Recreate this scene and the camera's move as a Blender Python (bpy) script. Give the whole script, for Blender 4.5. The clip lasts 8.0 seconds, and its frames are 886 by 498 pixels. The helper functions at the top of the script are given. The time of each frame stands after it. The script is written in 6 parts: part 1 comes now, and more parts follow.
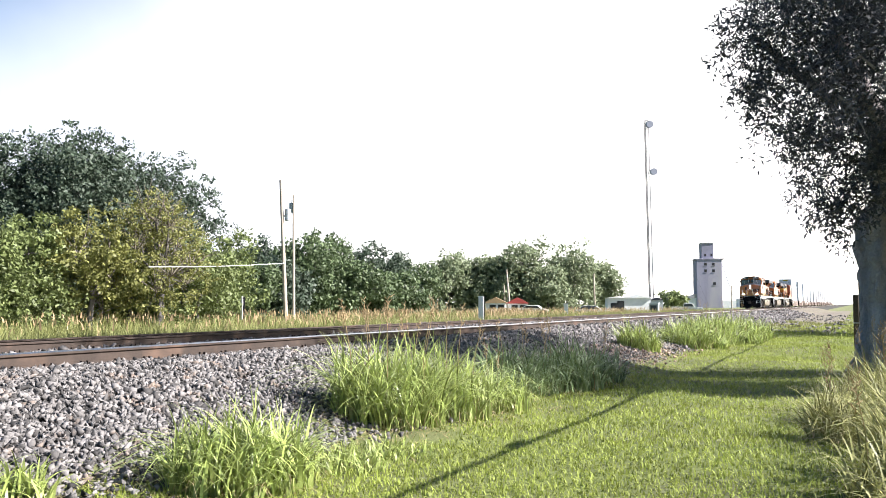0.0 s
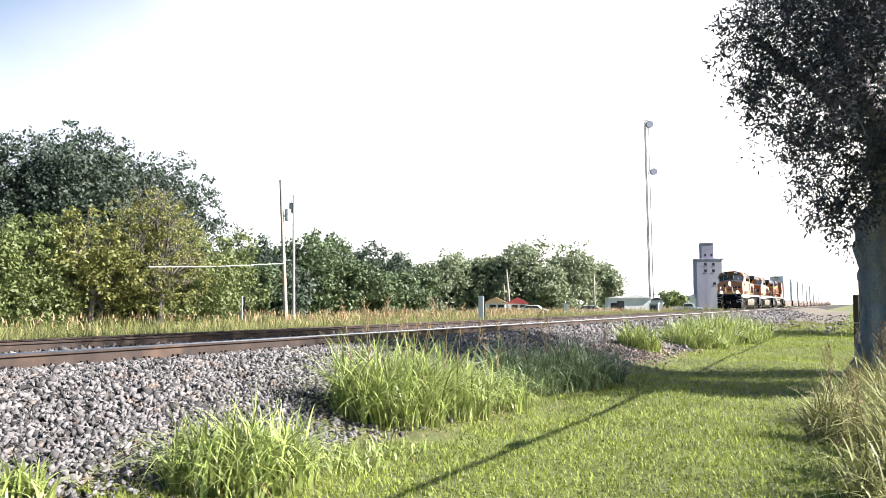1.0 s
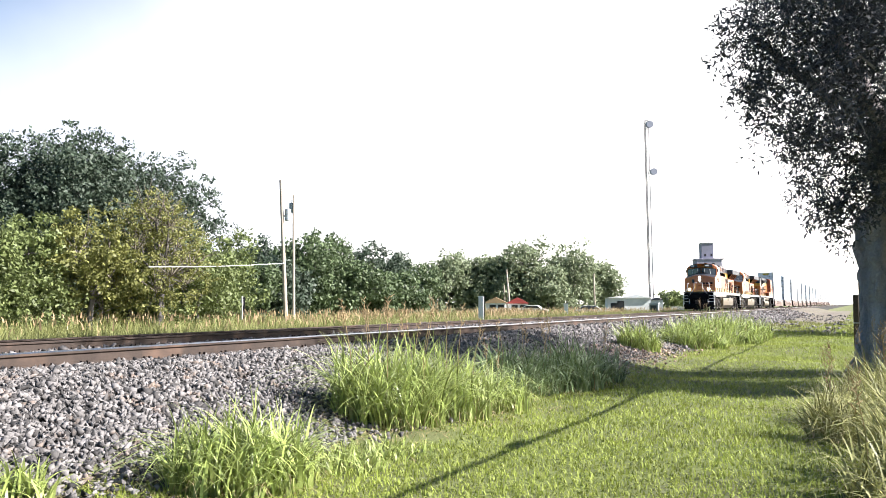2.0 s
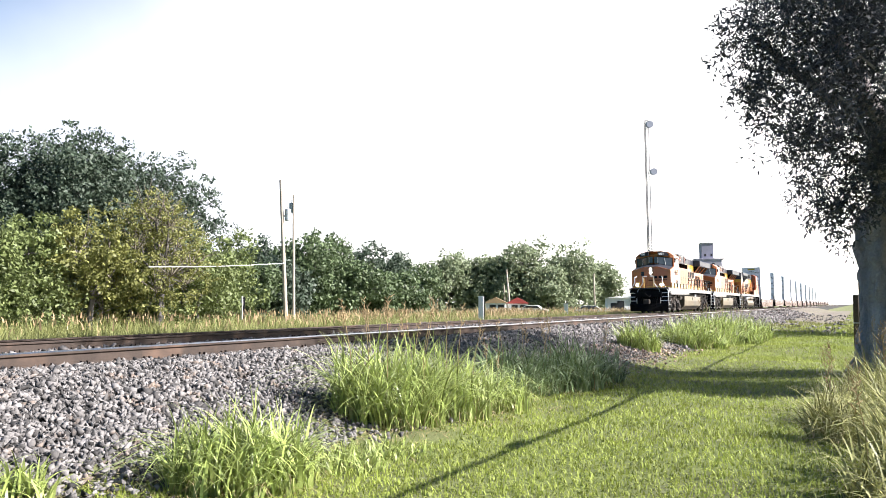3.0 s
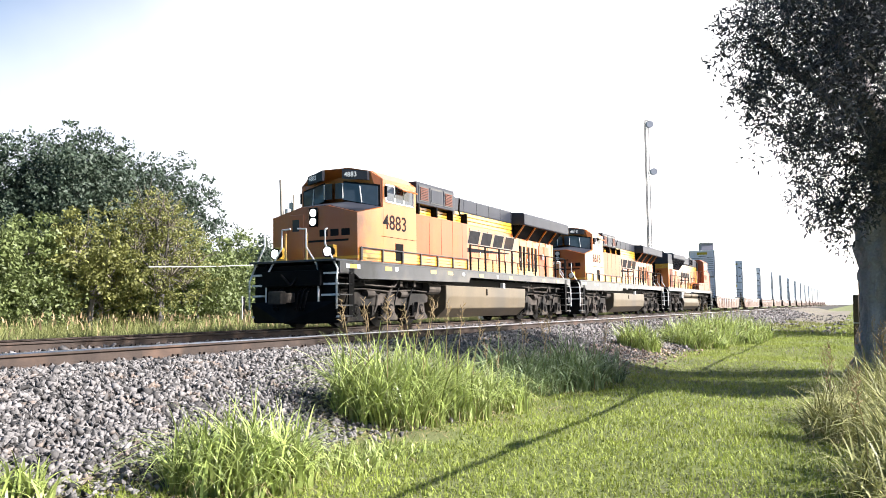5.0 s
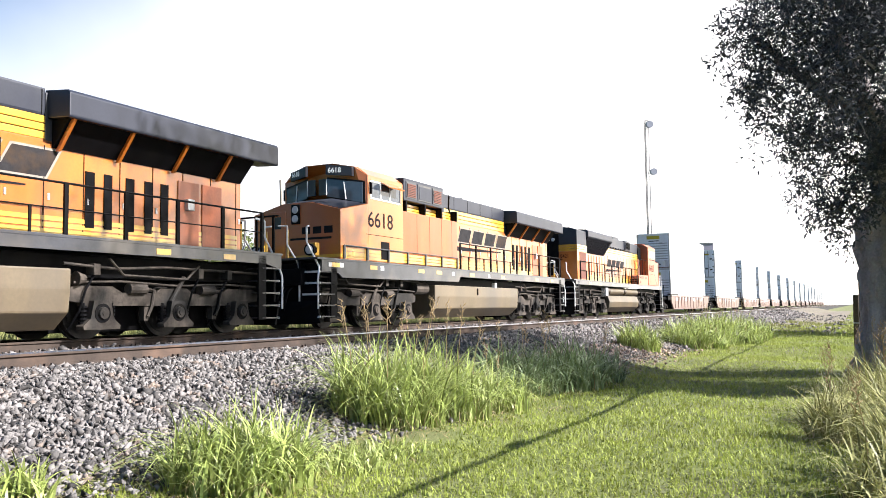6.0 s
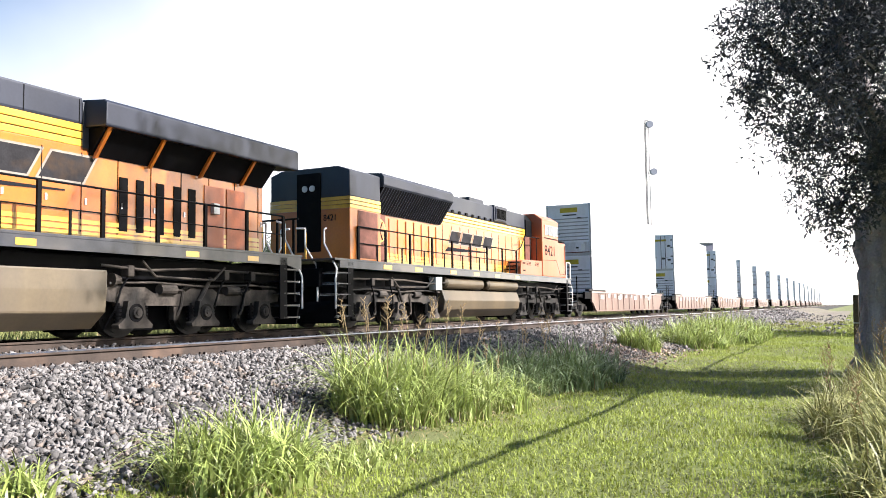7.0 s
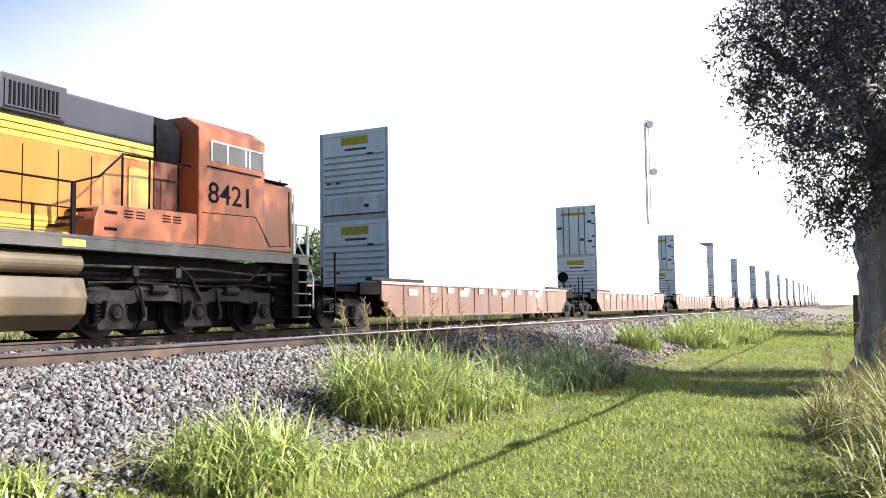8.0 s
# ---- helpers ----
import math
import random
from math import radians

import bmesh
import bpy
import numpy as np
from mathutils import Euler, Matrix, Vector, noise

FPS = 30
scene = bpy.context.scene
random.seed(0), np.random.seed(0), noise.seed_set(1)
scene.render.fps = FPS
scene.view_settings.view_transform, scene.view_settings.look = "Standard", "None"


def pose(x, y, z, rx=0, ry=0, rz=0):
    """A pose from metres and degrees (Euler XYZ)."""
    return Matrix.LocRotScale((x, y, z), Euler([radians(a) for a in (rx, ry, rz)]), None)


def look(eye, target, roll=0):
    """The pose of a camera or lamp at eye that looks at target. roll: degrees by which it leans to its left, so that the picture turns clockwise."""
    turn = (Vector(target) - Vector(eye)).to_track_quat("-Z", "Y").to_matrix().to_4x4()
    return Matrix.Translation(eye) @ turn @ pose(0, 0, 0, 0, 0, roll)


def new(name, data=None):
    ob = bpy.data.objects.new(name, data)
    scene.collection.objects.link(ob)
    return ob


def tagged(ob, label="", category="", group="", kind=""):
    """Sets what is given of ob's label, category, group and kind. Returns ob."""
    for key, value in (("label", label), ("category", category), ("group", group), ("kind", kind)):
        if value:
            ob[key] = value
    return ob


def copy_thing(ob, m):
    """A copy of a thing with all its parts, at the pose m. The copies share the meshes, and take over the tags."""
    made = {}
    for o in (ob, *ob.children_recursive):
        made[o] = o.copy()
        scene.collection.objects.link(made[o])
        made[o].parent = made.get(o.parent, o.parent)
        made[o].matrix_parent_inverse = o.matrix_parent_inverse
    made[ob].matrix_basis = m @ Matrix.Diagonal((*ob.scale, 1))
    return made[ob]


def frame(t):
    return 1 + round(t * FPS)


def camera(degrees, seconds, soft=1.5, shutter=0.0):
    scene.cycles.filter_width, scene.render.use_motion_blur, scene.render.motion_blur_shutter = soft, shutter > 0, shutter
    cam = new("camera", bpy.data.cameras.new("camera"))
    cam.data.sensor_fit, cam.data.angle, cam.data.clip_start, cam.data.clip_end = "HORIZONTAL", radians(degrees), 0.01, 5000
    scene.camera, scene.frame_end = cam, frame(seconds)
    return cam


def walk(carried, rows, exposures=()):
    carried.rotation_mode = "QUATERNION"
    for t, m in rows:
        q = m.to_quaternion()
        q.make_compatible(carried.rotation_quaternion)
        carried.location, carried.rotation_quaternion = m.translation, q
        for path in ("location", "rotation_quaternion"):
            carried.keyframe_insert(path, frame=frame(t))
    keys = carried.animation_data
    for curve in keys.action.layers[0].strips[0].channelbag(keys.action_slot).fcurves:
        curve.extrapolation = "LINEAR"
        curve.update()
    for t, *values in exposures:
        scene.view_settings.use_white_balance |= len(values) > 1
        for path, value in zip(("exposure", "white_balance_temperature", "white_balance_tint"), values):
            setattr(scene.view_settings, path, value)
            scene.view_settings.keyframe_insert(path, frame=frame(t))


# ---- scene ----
# Track-aligned world: y runs along the tracks, the train comes from +y; z = 0 is the railhead of the main track.
cam = camera(56.16, 8.0, soft=0.7)
EYE = (14.197, 0.0, 0.702)
CAM_POSE = Matrix.Translation(EYE) @ Euler((radians(90 + 3.752), 0, radians(26.463)), "XYZ").to_matrix().to_4x4() @ pose(0, 0, 0, 0, 0, 0.063)
walk(cam, [(0.0, CAM_POSE), (8.0, CAM_POSE)], exposures=[(0.0, 1.72, 6080, 14), (8.0, 1.72, 6080, 14)])

SUN_EL, SUN_AZ = 38.0, 9.0          # elevation; azimuth from +x towards +y
LAWN = -0.85

# ---- light ----
world = bpy.data.worlds.new("hazy_sky")
scene.world = world
world.use_nodes = True
wn, wl = world.node_tree.nodes, world.node_tree.links
wn.clear()
w_out = wn.new("ShaderNodeOutputWorld")
w_bg = wn.new("ShaderNodeBackground")
w_sky = wn.new("ShaderNodeTexSky")
w_sky.sky_type, w_sky.sun_disc = "NISHITA", False
w_sky.air_density, w_sky.dust_density, w_sky.ozone_density = 0.75, 0.3, 0.0
w_sky.sun_elevation, w_sky.sun_rotation = radians(SUN_EL), radians(90 - SUN_AZ)
w_co = wn.new("ShaderNodeTexCoord")
w_sep = wn.new("ShaderNodeSeparateXYZ")
w_noise = wn.new("ShaderNodeTexNoise")
w_noise.inputs["Scale"].default_value, w_noise.inputs["Detail"].default_value = 2.2, 6.0
# haze lies thick along the horizon, towards the sun and up the line, and thins into blue sky overhead and behind
w_alt = wn.new("ShaderNodeMath")
w_alt.operation = "MULTIPLY_ADD"
w_alt.inputs[1].default_value, w_alt.inputs[2].default_value = -5.0, 1.52
w_side = wn.new("ShaderNodeMath")
w_side.operation = "MULTIPLY_ADD"
w_side.inputs[1].default_value = 1.7
w_ahead = wn.new("ShaderNodeMath")
w_ahead.operation = "MULTIPLY_ADD"
w_ahead.inputs[1].default_value = 2.3
w_cloud = wn.new("ShaderNodeMath")
w_cloud.operation = "MULTIPLY_ADD"
w_cloud.inputs[1].default_value = 1.1
w_mix = wn.new("ShaderNodeMix")
w_mix.data_type, w_mix.clamp_factor = "RGBA", True
# the haze brightens smoothly towards the sun's side of the sky and up the line, most near the horizon
w_dot = wn.new("ShaderNodeVectorMath")
w_dot.operation = "DOT_PRODUCT"
w_dot.inputs[1].default_value = (math.cos(radians(SUN_AZ + 38)), math.sin(radians(SUN_AZ + 38)), 0)
w_tow = wn.new("ShaderNodeMapRange")
w_tow.inputs["From Min"].default_value, w_tow.inputs["From Max"].default_value = 0.0, 1.0
w_low = wn.new("ShaderNodeMapRange")
w_low.inputs["From Min"].default_value, w_low.inputs["From Max"].default_value = 0.75, 0.0
w_low2 = wn.new("ShaderNodeMath")
w_low2.operation = "POWER"
w_low2.inputs[1].default_value = 1.7
w_both = wn.new("ShaderNodeMath")
w_both.operation = "MULTIPLY"
w_warm = wn.new("ShaderNodeVectorMath")
w_warm.operation = "SCALE"
w_warm.inputs[0].default_value = (25.5, 22.4, 16.0)
w_haze = wn.new("ShaderNodeVectorMath")
w_haze.operation = "ADD"
w_haze.inputs[1].default_value = (7.0, 7.25, 7.7)
w_blue = wn.new("ShaderNodeVectorMath")
w_blue.operation = "MULTIPLY"
w_blue.inputs[1].default_value = (0.56, 0.86, 0.92)
wl.new(w_co.outputs["Generated"], w_dot.inputs[0])
wl.new(w_dot.outputs["Value"], w_tow.inputs["Value"])
wl.new(w_sep.outputs["Z"], w_low.inputs["Value"])
wl.new(w_low.outputs["Result"], w_low2.inputs[0])
wl.new(w_tow.outputs["Result"], w_both.inputs[0])
wl.new(w_low2.outputs[0], w_both.inputs[1])
wl.new(w_both.outputs[0], w_warm.inputs["Scale"])
wl.new(w_warm.outputs["Vector"], w_haze.inputs[0])
wl.new(w_haze.outputs["Vector"], w_mix.inputs["B"])
wl.new(w_co.outputs["Generated"], w_sep.inputs["Vector"])
wl.new(w_co.outputs["Generated"], w_noise.inputs["Vector"])
wl.new(w_sep.outputs["Z"], w_alt.inputs[0])
wl.new(w_sep.outputs["X"], w_side.inputs[0])
wl.new(w_alt.outputs[0], w_side.inputs[2])
wl.new(w_noise.outputs["Fac"], w_cloud.inputs[0])
wl.new(w_sep.outputs["Y"], w_ahead.inputs[0])
wl.new(w_side.outputs[0], w_ahead.inputs[2])
wl.new(w_ahead.outputs[0], w_cloud.inputs[2])
wl.new(w_cloud.outputs[0], w_mix.inputs["Factor"])
wl.new(w_sky.outputs["Color"], w_blue.inputs[0])
wl.new(w_blue.outputs["Vector"], w_mix.inputs["A"])
wl.new(w_mix.outputs["Result"], w_bg.inputs["Color"])
w_bg.inputs["Strength"].default_value = 0.05
wl.new(w_bg.outputs["Background"], w_out.inputs["Surface"])

sun = new("sun", bpy.data.lights.new("sun", "SUN"))
sun.data.energy, sun.data.angle, sun.data.color = 5.0, radians(0.5), (1.0, 0.94, 0.84)
s_el, s_az = radians(SUN_EL), radians(SUN_AZ)
sun.matrix_world = look((60 * math.cos(s_az), 60 * math.sin(s_az), 60 * math.tan(s_el)), (0, 0, 0))


# ---- materials ----
def mat(name, color, rough=0.7, metal=0.0, vary=0.25, scale=6.0, fine=60.0, bump=0.15, bump_d=0.01, dirt=None, dirt_amt=0.0,
        island=0.0, obj=0.0, spec=0.4, trans=None, streak=False, coat=0.0):
    m = bpy.data.materials.new(name)
    m.use_nodes = True
    n, l = m.node_tree.nodes, m.node_tree.links
    b = n["Principled BSDF"]
    b.inputs["Roughness"].default_value, b.inputs["Metallic"].default_value = rough, metal
    b.inputs["Specular IOR Level"].default_value = spec
    b.inputs["Coat Weight"].default_value, b.inputs["Coat Roughness"].default_value = coat, 0.22
    co = n.new("ShaderNodeTexCoord")
    src = co.outputs["Object"]
    if streak:
        mp = n.new("ShaderNodeMapping")
        mp.inputs["Scale"].default_value = (1, 1, 0.22)
        l.new(src, mp.inputs["Vector"])
        src = mp.outputs["Vector"]
    big, small = n.new("ShaderNodeTexNoise"), n.new("ShaderNodeTexNoise")
    big.inputs["Scale"].default_value, big.inputs["Detail"].default_value = scale, 4
    small.inputs["Scale"].default_value, small.inputs["Detail"].default_value = fine, 3
    l.new(src, big.inputs["Vector"])
    l.new(co.outputs["Object"], small.inputs["Vector"])
    add = n.new("ShaderNodeMath")
    add.operation = "MULTIPLY_ADD"
    add.inputs[1].default_value = 0.4
    l.new(small.outputs["Fac"], add.inputs[0])
    l.new(big.outputs["Fac"], add.inputs[2])
    val = add.outputs[0]
    for amt, sock in ((island, "g"), (obj, "o")):
        if amt:
            src_n = n.new("ShaderNodeNewGeometry") if sock == "g" else n.new("ShaderNodeObjectInfo")
            a2 = n.new("ShaderNodeMath")
            a2.operation = "MULTIPLY_ADD"
            a2.inputs[1].default_value = amt
            l.new(src_n.outputs["Random Per Island" if sock == "g" else "Random"], a2.inputs[0])
            l.new(val, a2.inputs[2])
            val = a2.outputs[0]
    mr = n.new("ShaderNodeMapRange")
    tot = island + obj
    mr.inputs["From Min"].default_value, mr.inputs["From Max"].default_value = 0.45, 0.95 + tot
    mr.inputs["To Min"].default_value, mr.inputs["To Max"].default_value = 1 - vary, 1 + vary
    l.new(val, mr.inputs["Value"])
    mul = n.new("ShaderNodeMix")
    mul.data_type, mul.blend_type = "RGBA", "MULTIPLY"
    mul.inputs["Factor"].default_value = 1.0
    mul.inputs["A"].default_value = (*color, 1)
    l.new(mr.outputs["Result"], mul.inputs["B"])
    res = mul.outputs["Result"]
    if dirt:
        dn = n.new("ShaderNodeTexNoise")
        dn.inputs["Scale"].default_value, dn.inputs["Detail"].default_value = scale * 0.45, 6
        l.new(src, dn.inputs["Vector"])
        rp = n.new("ShaderNodeValToRGB")
        rp.color_ramp.elements[0].position, rp.color_ramp.elements[1].position = 0.62 - dirt_amt * 0.35, 0.78 - dirt_amt * 0.25
        l.new(dn.outputs["Fac"], rp.inputs["Fac"])
        dm = n.new("ShaderNodeMix")
        dm.data_type = "RGBA"
        dm.inputs["B"].default_value = (*dirt, 1)
        l.new(rp.outputs["Color"], dm.inputs["Factor"])
        l.new(res, dm.inputs["A"])
        res = dm.outputs["Result"]
    l.new(res, b.inputs["Base Color"])
    if bump:
        bp = n.new("ShaderNodeBump")
        bp.inputs["Strength"].default_value, bp.inputs["Distance"].default_value = bump, bump_d
        l.new(small.outputs["Fac"], bp.inputs["Height"])
        l.new(bp.outputs["Normal"], b.inputs["Normal"])
    if trans:
        tr = n.new("ShaderNodeBsdfTranslucent")
        mx = n.new("ShaderNodeMixShader")
        mx.inputs["Fac"].default_value = trans
        l.new(res, tr.inputs["Color"])
        l.new(b.outputs["BSDF"], mx.inputs[1])
        l.new(tr.outputs["BSDF"], mx.inputs[2])
        l.new(mx.outputs["Shader"], n["Material Output"].inputs["Surface"])
    return m


M_SOIL = mat("soil", (0.10, 0.105, 0.045), 0.95, vary=0.4, scale=1.5, fine=25, bump=0.6, bump_d=0.03, dirt=(0.10, 0.12, 0.03), dirt_amt=0.7)
# bed coloured nearly black to paint the shade in gaps between the stones
M_BED_GAP_SHADE = mat("ballast_bed_gap_shade", (0.02, 0.019, 0.018), 0.95, vary=0.5, scale=14, fine=40, bump=0.8, bump_d=0.03)
M_GRAVEL_YARD = mat("yard_gravel", (0.13, 0.112, 0.09), 0.95, vary=0.3, scale=0.6, fine=12, bump=0.6, bump_d=0.04, dirt=(0.16, 0.15, 0.07), dirt_amt=0.3)
M_STONE = mat("ballast_stone", (0.132, 0.123, 0.120), 0.85, vary=0.98, scale=9, fine=60, bump=0.4, island=2.4, dirt=(0.22, 0.165, 0.13), dirt_amt=0.12)
M_LAWN = mat("lawn_blade", (0.245, 0.288, 0.058), 0.6, vary=0.6, scale=1.1, fine=7, bump=0, island=0.5, trans=0.35, spec=0.3)
M_TALL = mat("tall_grass", (0.285, 0.34, 0.10), 0.4, vary=0.75, scale=2, fine=12, bump=0, island=1.6, trans=0.22, spec=0.4)
M_TALL_DRY = mat("tall_grass_half_dry", (0.235, 0.235, 0.09), 0.5, vary=0.75, scale=2, fine=12, bump=0, island=1.6, trans=0.2, spec=0.3)
M_TALL_DARK = mat("tall_grass_blue_green", (0.165, 0.22, 0.10), 0.42, vary=0.7, scale=2, fine=12, bump=0, island=1.4, trans=0.2, spec=0.4)
M_FIELD = mat("field_grass", (0.21, 0.22, 0.075), 0.7, vary=0.4, scale=0.3, fine=3, bump=0, island=0.6, trans=0.3)
M_SEED = mat("seed_head", (0.34, 0.25, 0.14), 0.8, vary=0.35, scale=2, fine=20, bump=0, island=0.5, trans=0.3)
M_STRAW = mat("dry_straw", (0.36, 0.29, 0.15), 0.8, vary=0.3, scale=4, fine=20, bump=0, island=0.6, trans=0.2)
M_LEAF_DARK = mat("leaf_dark_green", (0.060, 0.084, 0.056), 0.55, vary=0.5, scale=0.5, fine=5, bump=0, island=0.7, trans=0.25)
M_LEAF = mat("leaf_green", (0.15, 0.185, 0.065), 0.55, vary=0.5, scale=0.5, fine=5, bump=0, island=0.7, trans=0.28)
M_LEAF_YEL = mat("leaf_yellow_green", (0.19, 0.195, 0.058), 0.6, vary=0.5, scale=0.5, fine=5, bump=0, island=0.8, trans=0.3)
M_LEAF_HEDGE = mat("leaf_hedge_green", (0.095, 0.132, 0.06), 0.55, vary=0.55, scale=0.4, fine=5, bump=0, island=0.8, trans=0.28)
# paler, greyer leaf copy: haze over the distant trees is mixed into it
M_LEAF_HAZE = mat("leaf_far_haze", (0.185, 0.22, 0.125), 0.55, vary=0.5, scale=0.3, fine=4, bump=0, island=0.8, trans=0.3)
# the crown's shade is put into this dark bluish leaf colour
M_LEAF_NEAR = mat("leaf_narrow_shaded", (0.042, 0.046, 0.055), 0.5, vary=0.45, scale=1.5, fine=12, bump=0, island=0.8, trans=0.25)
M_BARK = mat("grey_bark", (0.13, 0.118, 0.115), 0.95, vary=0.45, scale=3, fine=24, bump=0.9, bump_d=0.03, streak=True)
# bark brightened, slightly violet: a lens-flare wash held in the colour
M_BARK_OLD = mat("old_bark_flare_pale", (0.27, 0.245, 0.25), 0.95, vary=0.5, scale=3, fine=20, bump=0.9, bump_d=0.04, streak=True)
M_MULCH = mat("brown_bark_mulch", (0.20, 0.145, 0.115), 0.9, vary=0.9, scale=6, fine=40, bump=0.3, island=2.2)
M_TWIG = mat("dead_twig", (0.17, 0.145, 0.12), 0.9, vary=0.3, scale=3, fine=24, bump=0.3)
M_RUST = mat("rail_rust", (0.042, 0.030, 0.024), 0.85, vary=0.35, scale=3, fine=50, bump=0.3, bump_d=0.004, dirt=(0.11, 0.07, 0.05), dirt_amt=0.3)
M_RAILTOP = mat("rail_polished", (0.62, 0.62, 0.64), 0.28, metal=1.0, vary=0.12, scale=2, fine=30, bump=0.05)
M_TIE = mat("tie_wood", (0.07, 0.055, 0.042), 0.95, vary=0.4, scale=5, fine=40, bump=0.6, obj=0.3)
M_POLEWOOD = mat("pole_wood", (0.36, 0.31, 0.26), 0.9, vary=0.25, scale=4, fine=30, bump=0.4, streak=True)
M_CABLE = mat("black_cable", (0.03, 0.03, 0.03), 0.6, vary=0.1)
M_MAST = mat("weathered_dark_steel", (0.06, 0.063, 0.075), 0.7, metal=0.0, vary=0.2)
M_DRUM = mat("grey_antenna_cover", (0.22, 0.235, 0.30), 0.7, vary=0.15)
M_STEEL = mat("galvanised_steel", (0.46, 0.47, 0.48), 0.5, metal=0.6, vary=0.15, scale=6, fine=40, bump=0.1)
# concrete colour includes the bluish-lilac cast of distant haze
M_CONC = mat("concrete_haze_lilac", (0.26, 0.252, 0.325), 0.9, vary=0.18, scale=0.25, fine=2.5, bump=0.2, dirt=(0.36, 0.345, 0.36), dirt_amt=0.25, streak=True)
M_WHITEPAINT = mat("white_paint", (0.72, 0.72, 0.72), 0.5, vary=0.08, scale=2, fine=20, bump=0.05, dirt=(0.55, 0.52, 0.48), dirt_amt=0.1)
M_DARK = mat("dark_opening", (0.02, 0.02, 0.022), 0.6, vary=0.2)
M_REDPAINT = mat("red_paint", (0.30, 0.055, 0.045), 0.5, vary=0.2)
M_GREYROOF = mat("grey_roof", (0.30, 0.30, 0.31), 0.8, vary=0.2, scale=1.0)
M_TYRE = mat("tyre", (0.03, 0.03, 0.03), 0.85, vary=0.2)


# ---- building helpers ----
def box(bm, x0, x1, y0, y1, z0, z1, bevel=0.0):
    vs = [bm.verts.new(p) for p in ((x0, y0, z0), (x1, y0, z0), (x1, y1, z0), (x0, y1, z0), (x0, y0, z1), (x1, y0, z1), (x1, y1, z1), (x0, y1, z1))]
    fs = [bm.faces.new([vs[i] for i in q]) for q in ((0, 3, 2, 1), (4, 5, 6, 7), (0, 1, 5, 4), (1, 2, 6, 5), (2, 3, 7, 6), (3, 0, 4, 7))]
    if bevel:
        es = {e for f in fs for e in f.edges}
        bmesh.ops.bevel(bm, geom=list(es), offset=bevel, segments=2, affect="EDGES", profile=0.6)


def prism(bm, pts, axis, a, b, bevel=0.0):
    """Extrude a closed outline along one axis from a to b; pts are the two other coordinates in x, y, z order."""
    def put(p, k):
        return {"x": (k, p[0], p[1]), "y": (p[0], k, p[1]), "z": (p[0], p[1], k)}[axis]
    lo, hi = [bm.verts.new(put(p, a)) for p in pts], [bm.verts.new(put(p, b)) for p in pts]
    n = len(pts)
    fs = [bm.faces.new(lo[::-1]), bm.faces.new(hi)] + [bm.faces.new((lo[i], lo[(i + 1) % n], hi[(i + 1) % n], hi[i])) for i in range(n)]
    bmesh.ops.recalc_face_normals(bm, faces=fs)
    if bevel:
        bmesh.ops.bevel(bm, geom=list({e for f in fs for e in f.edges}), offset=bevel, segments=2, affect="EDGES", profile=0.6)


def tube(bm, p0, p1, r0, r1=None, seg=8, caps=True):
    r1 = r0 if r1 is None else r1
    p0, p1 = Vector(p0), Vector(p1)
    d = (p1 - p0).normalized()
    u = d.orthogonal().normalized()
    v = d.cross(u)
    rings = []
    for p, r in ((p0, r0), (p1, r1)):
        rings.append([bm.verts.new(p + (u * math.cos(2 * math.pi * i / seg) + v * math.sin(2 * math.pi * i / seg)) * r) for i in range(seg)])
    for i in range(seg):
        bm.faces.new((rings[0][i], rings[0][(i + 1) % seg], rings[1][(i + 1) % seg], rings[1][i]))
    if caps:
        bm.faces.new(rings[0][::-1]), bm.faces.new(rings[1])


def pipe(bm, pts, r, seg=6):
    for a, b in zip(pts[:-1], pts[1:]):
        tube(bm, a, b, r, r, seg)


def part(name, bm, material, parent=None, label="", smooth=False):
    me = bpy.data.meshes.new(name)
    if isinstance(bm, bmesh.types.BMesh):
        bm.normal_update()
        bm.to_mesh(me)
        bm.free()
    else:
        me.from_pydata(*bm)
    for m in (material if isinstance(material, (list, tuple)) else [material]):
        me.materials.append(m)
    if smooth:
        me.polygons.foreach_set("use_smooth", [True] * len(me.polygons))
    ob = new(name, me)
    ob.parent = parent
    return tagged(ob, label=label)


def thing(name, label, category, at=(0, 0, 0), group=""):
    ob = new(name)
    ob.location = at
    return tagged(ob, label=label, category=category, group=group)


def B():
    return bmesh.new()


def np_mesh(name, verts, faces, material, parent=None, label=""):
    """One mesh from numpy arrays: verts (n, 3), faces (m, k)."""
    me = bpy.data.meshes.new(name)
    k = faces.shape[1]
    me.vertices.add(len(verts))
    me.vertices.foreach_set("co", np.ascontiguousarray(verts, dtype=np.float32).ravel())
    me.loops.add(faces.size)
    me.loops.foreach_set("vertex_index", np.ascontiguousarray(faces, dtype=np.int32).ravel())
    me.polygons.add(len(faces))
    me.polygons.foreach_set("loop_start", np.arange(0, faces.size, k, dtype=np.int32))
    me.update(calc_edges=True)
    me.materials.append(material)
    ob = new(name, me)
    ob.parent = parent
    return tagged(ob, label=label)


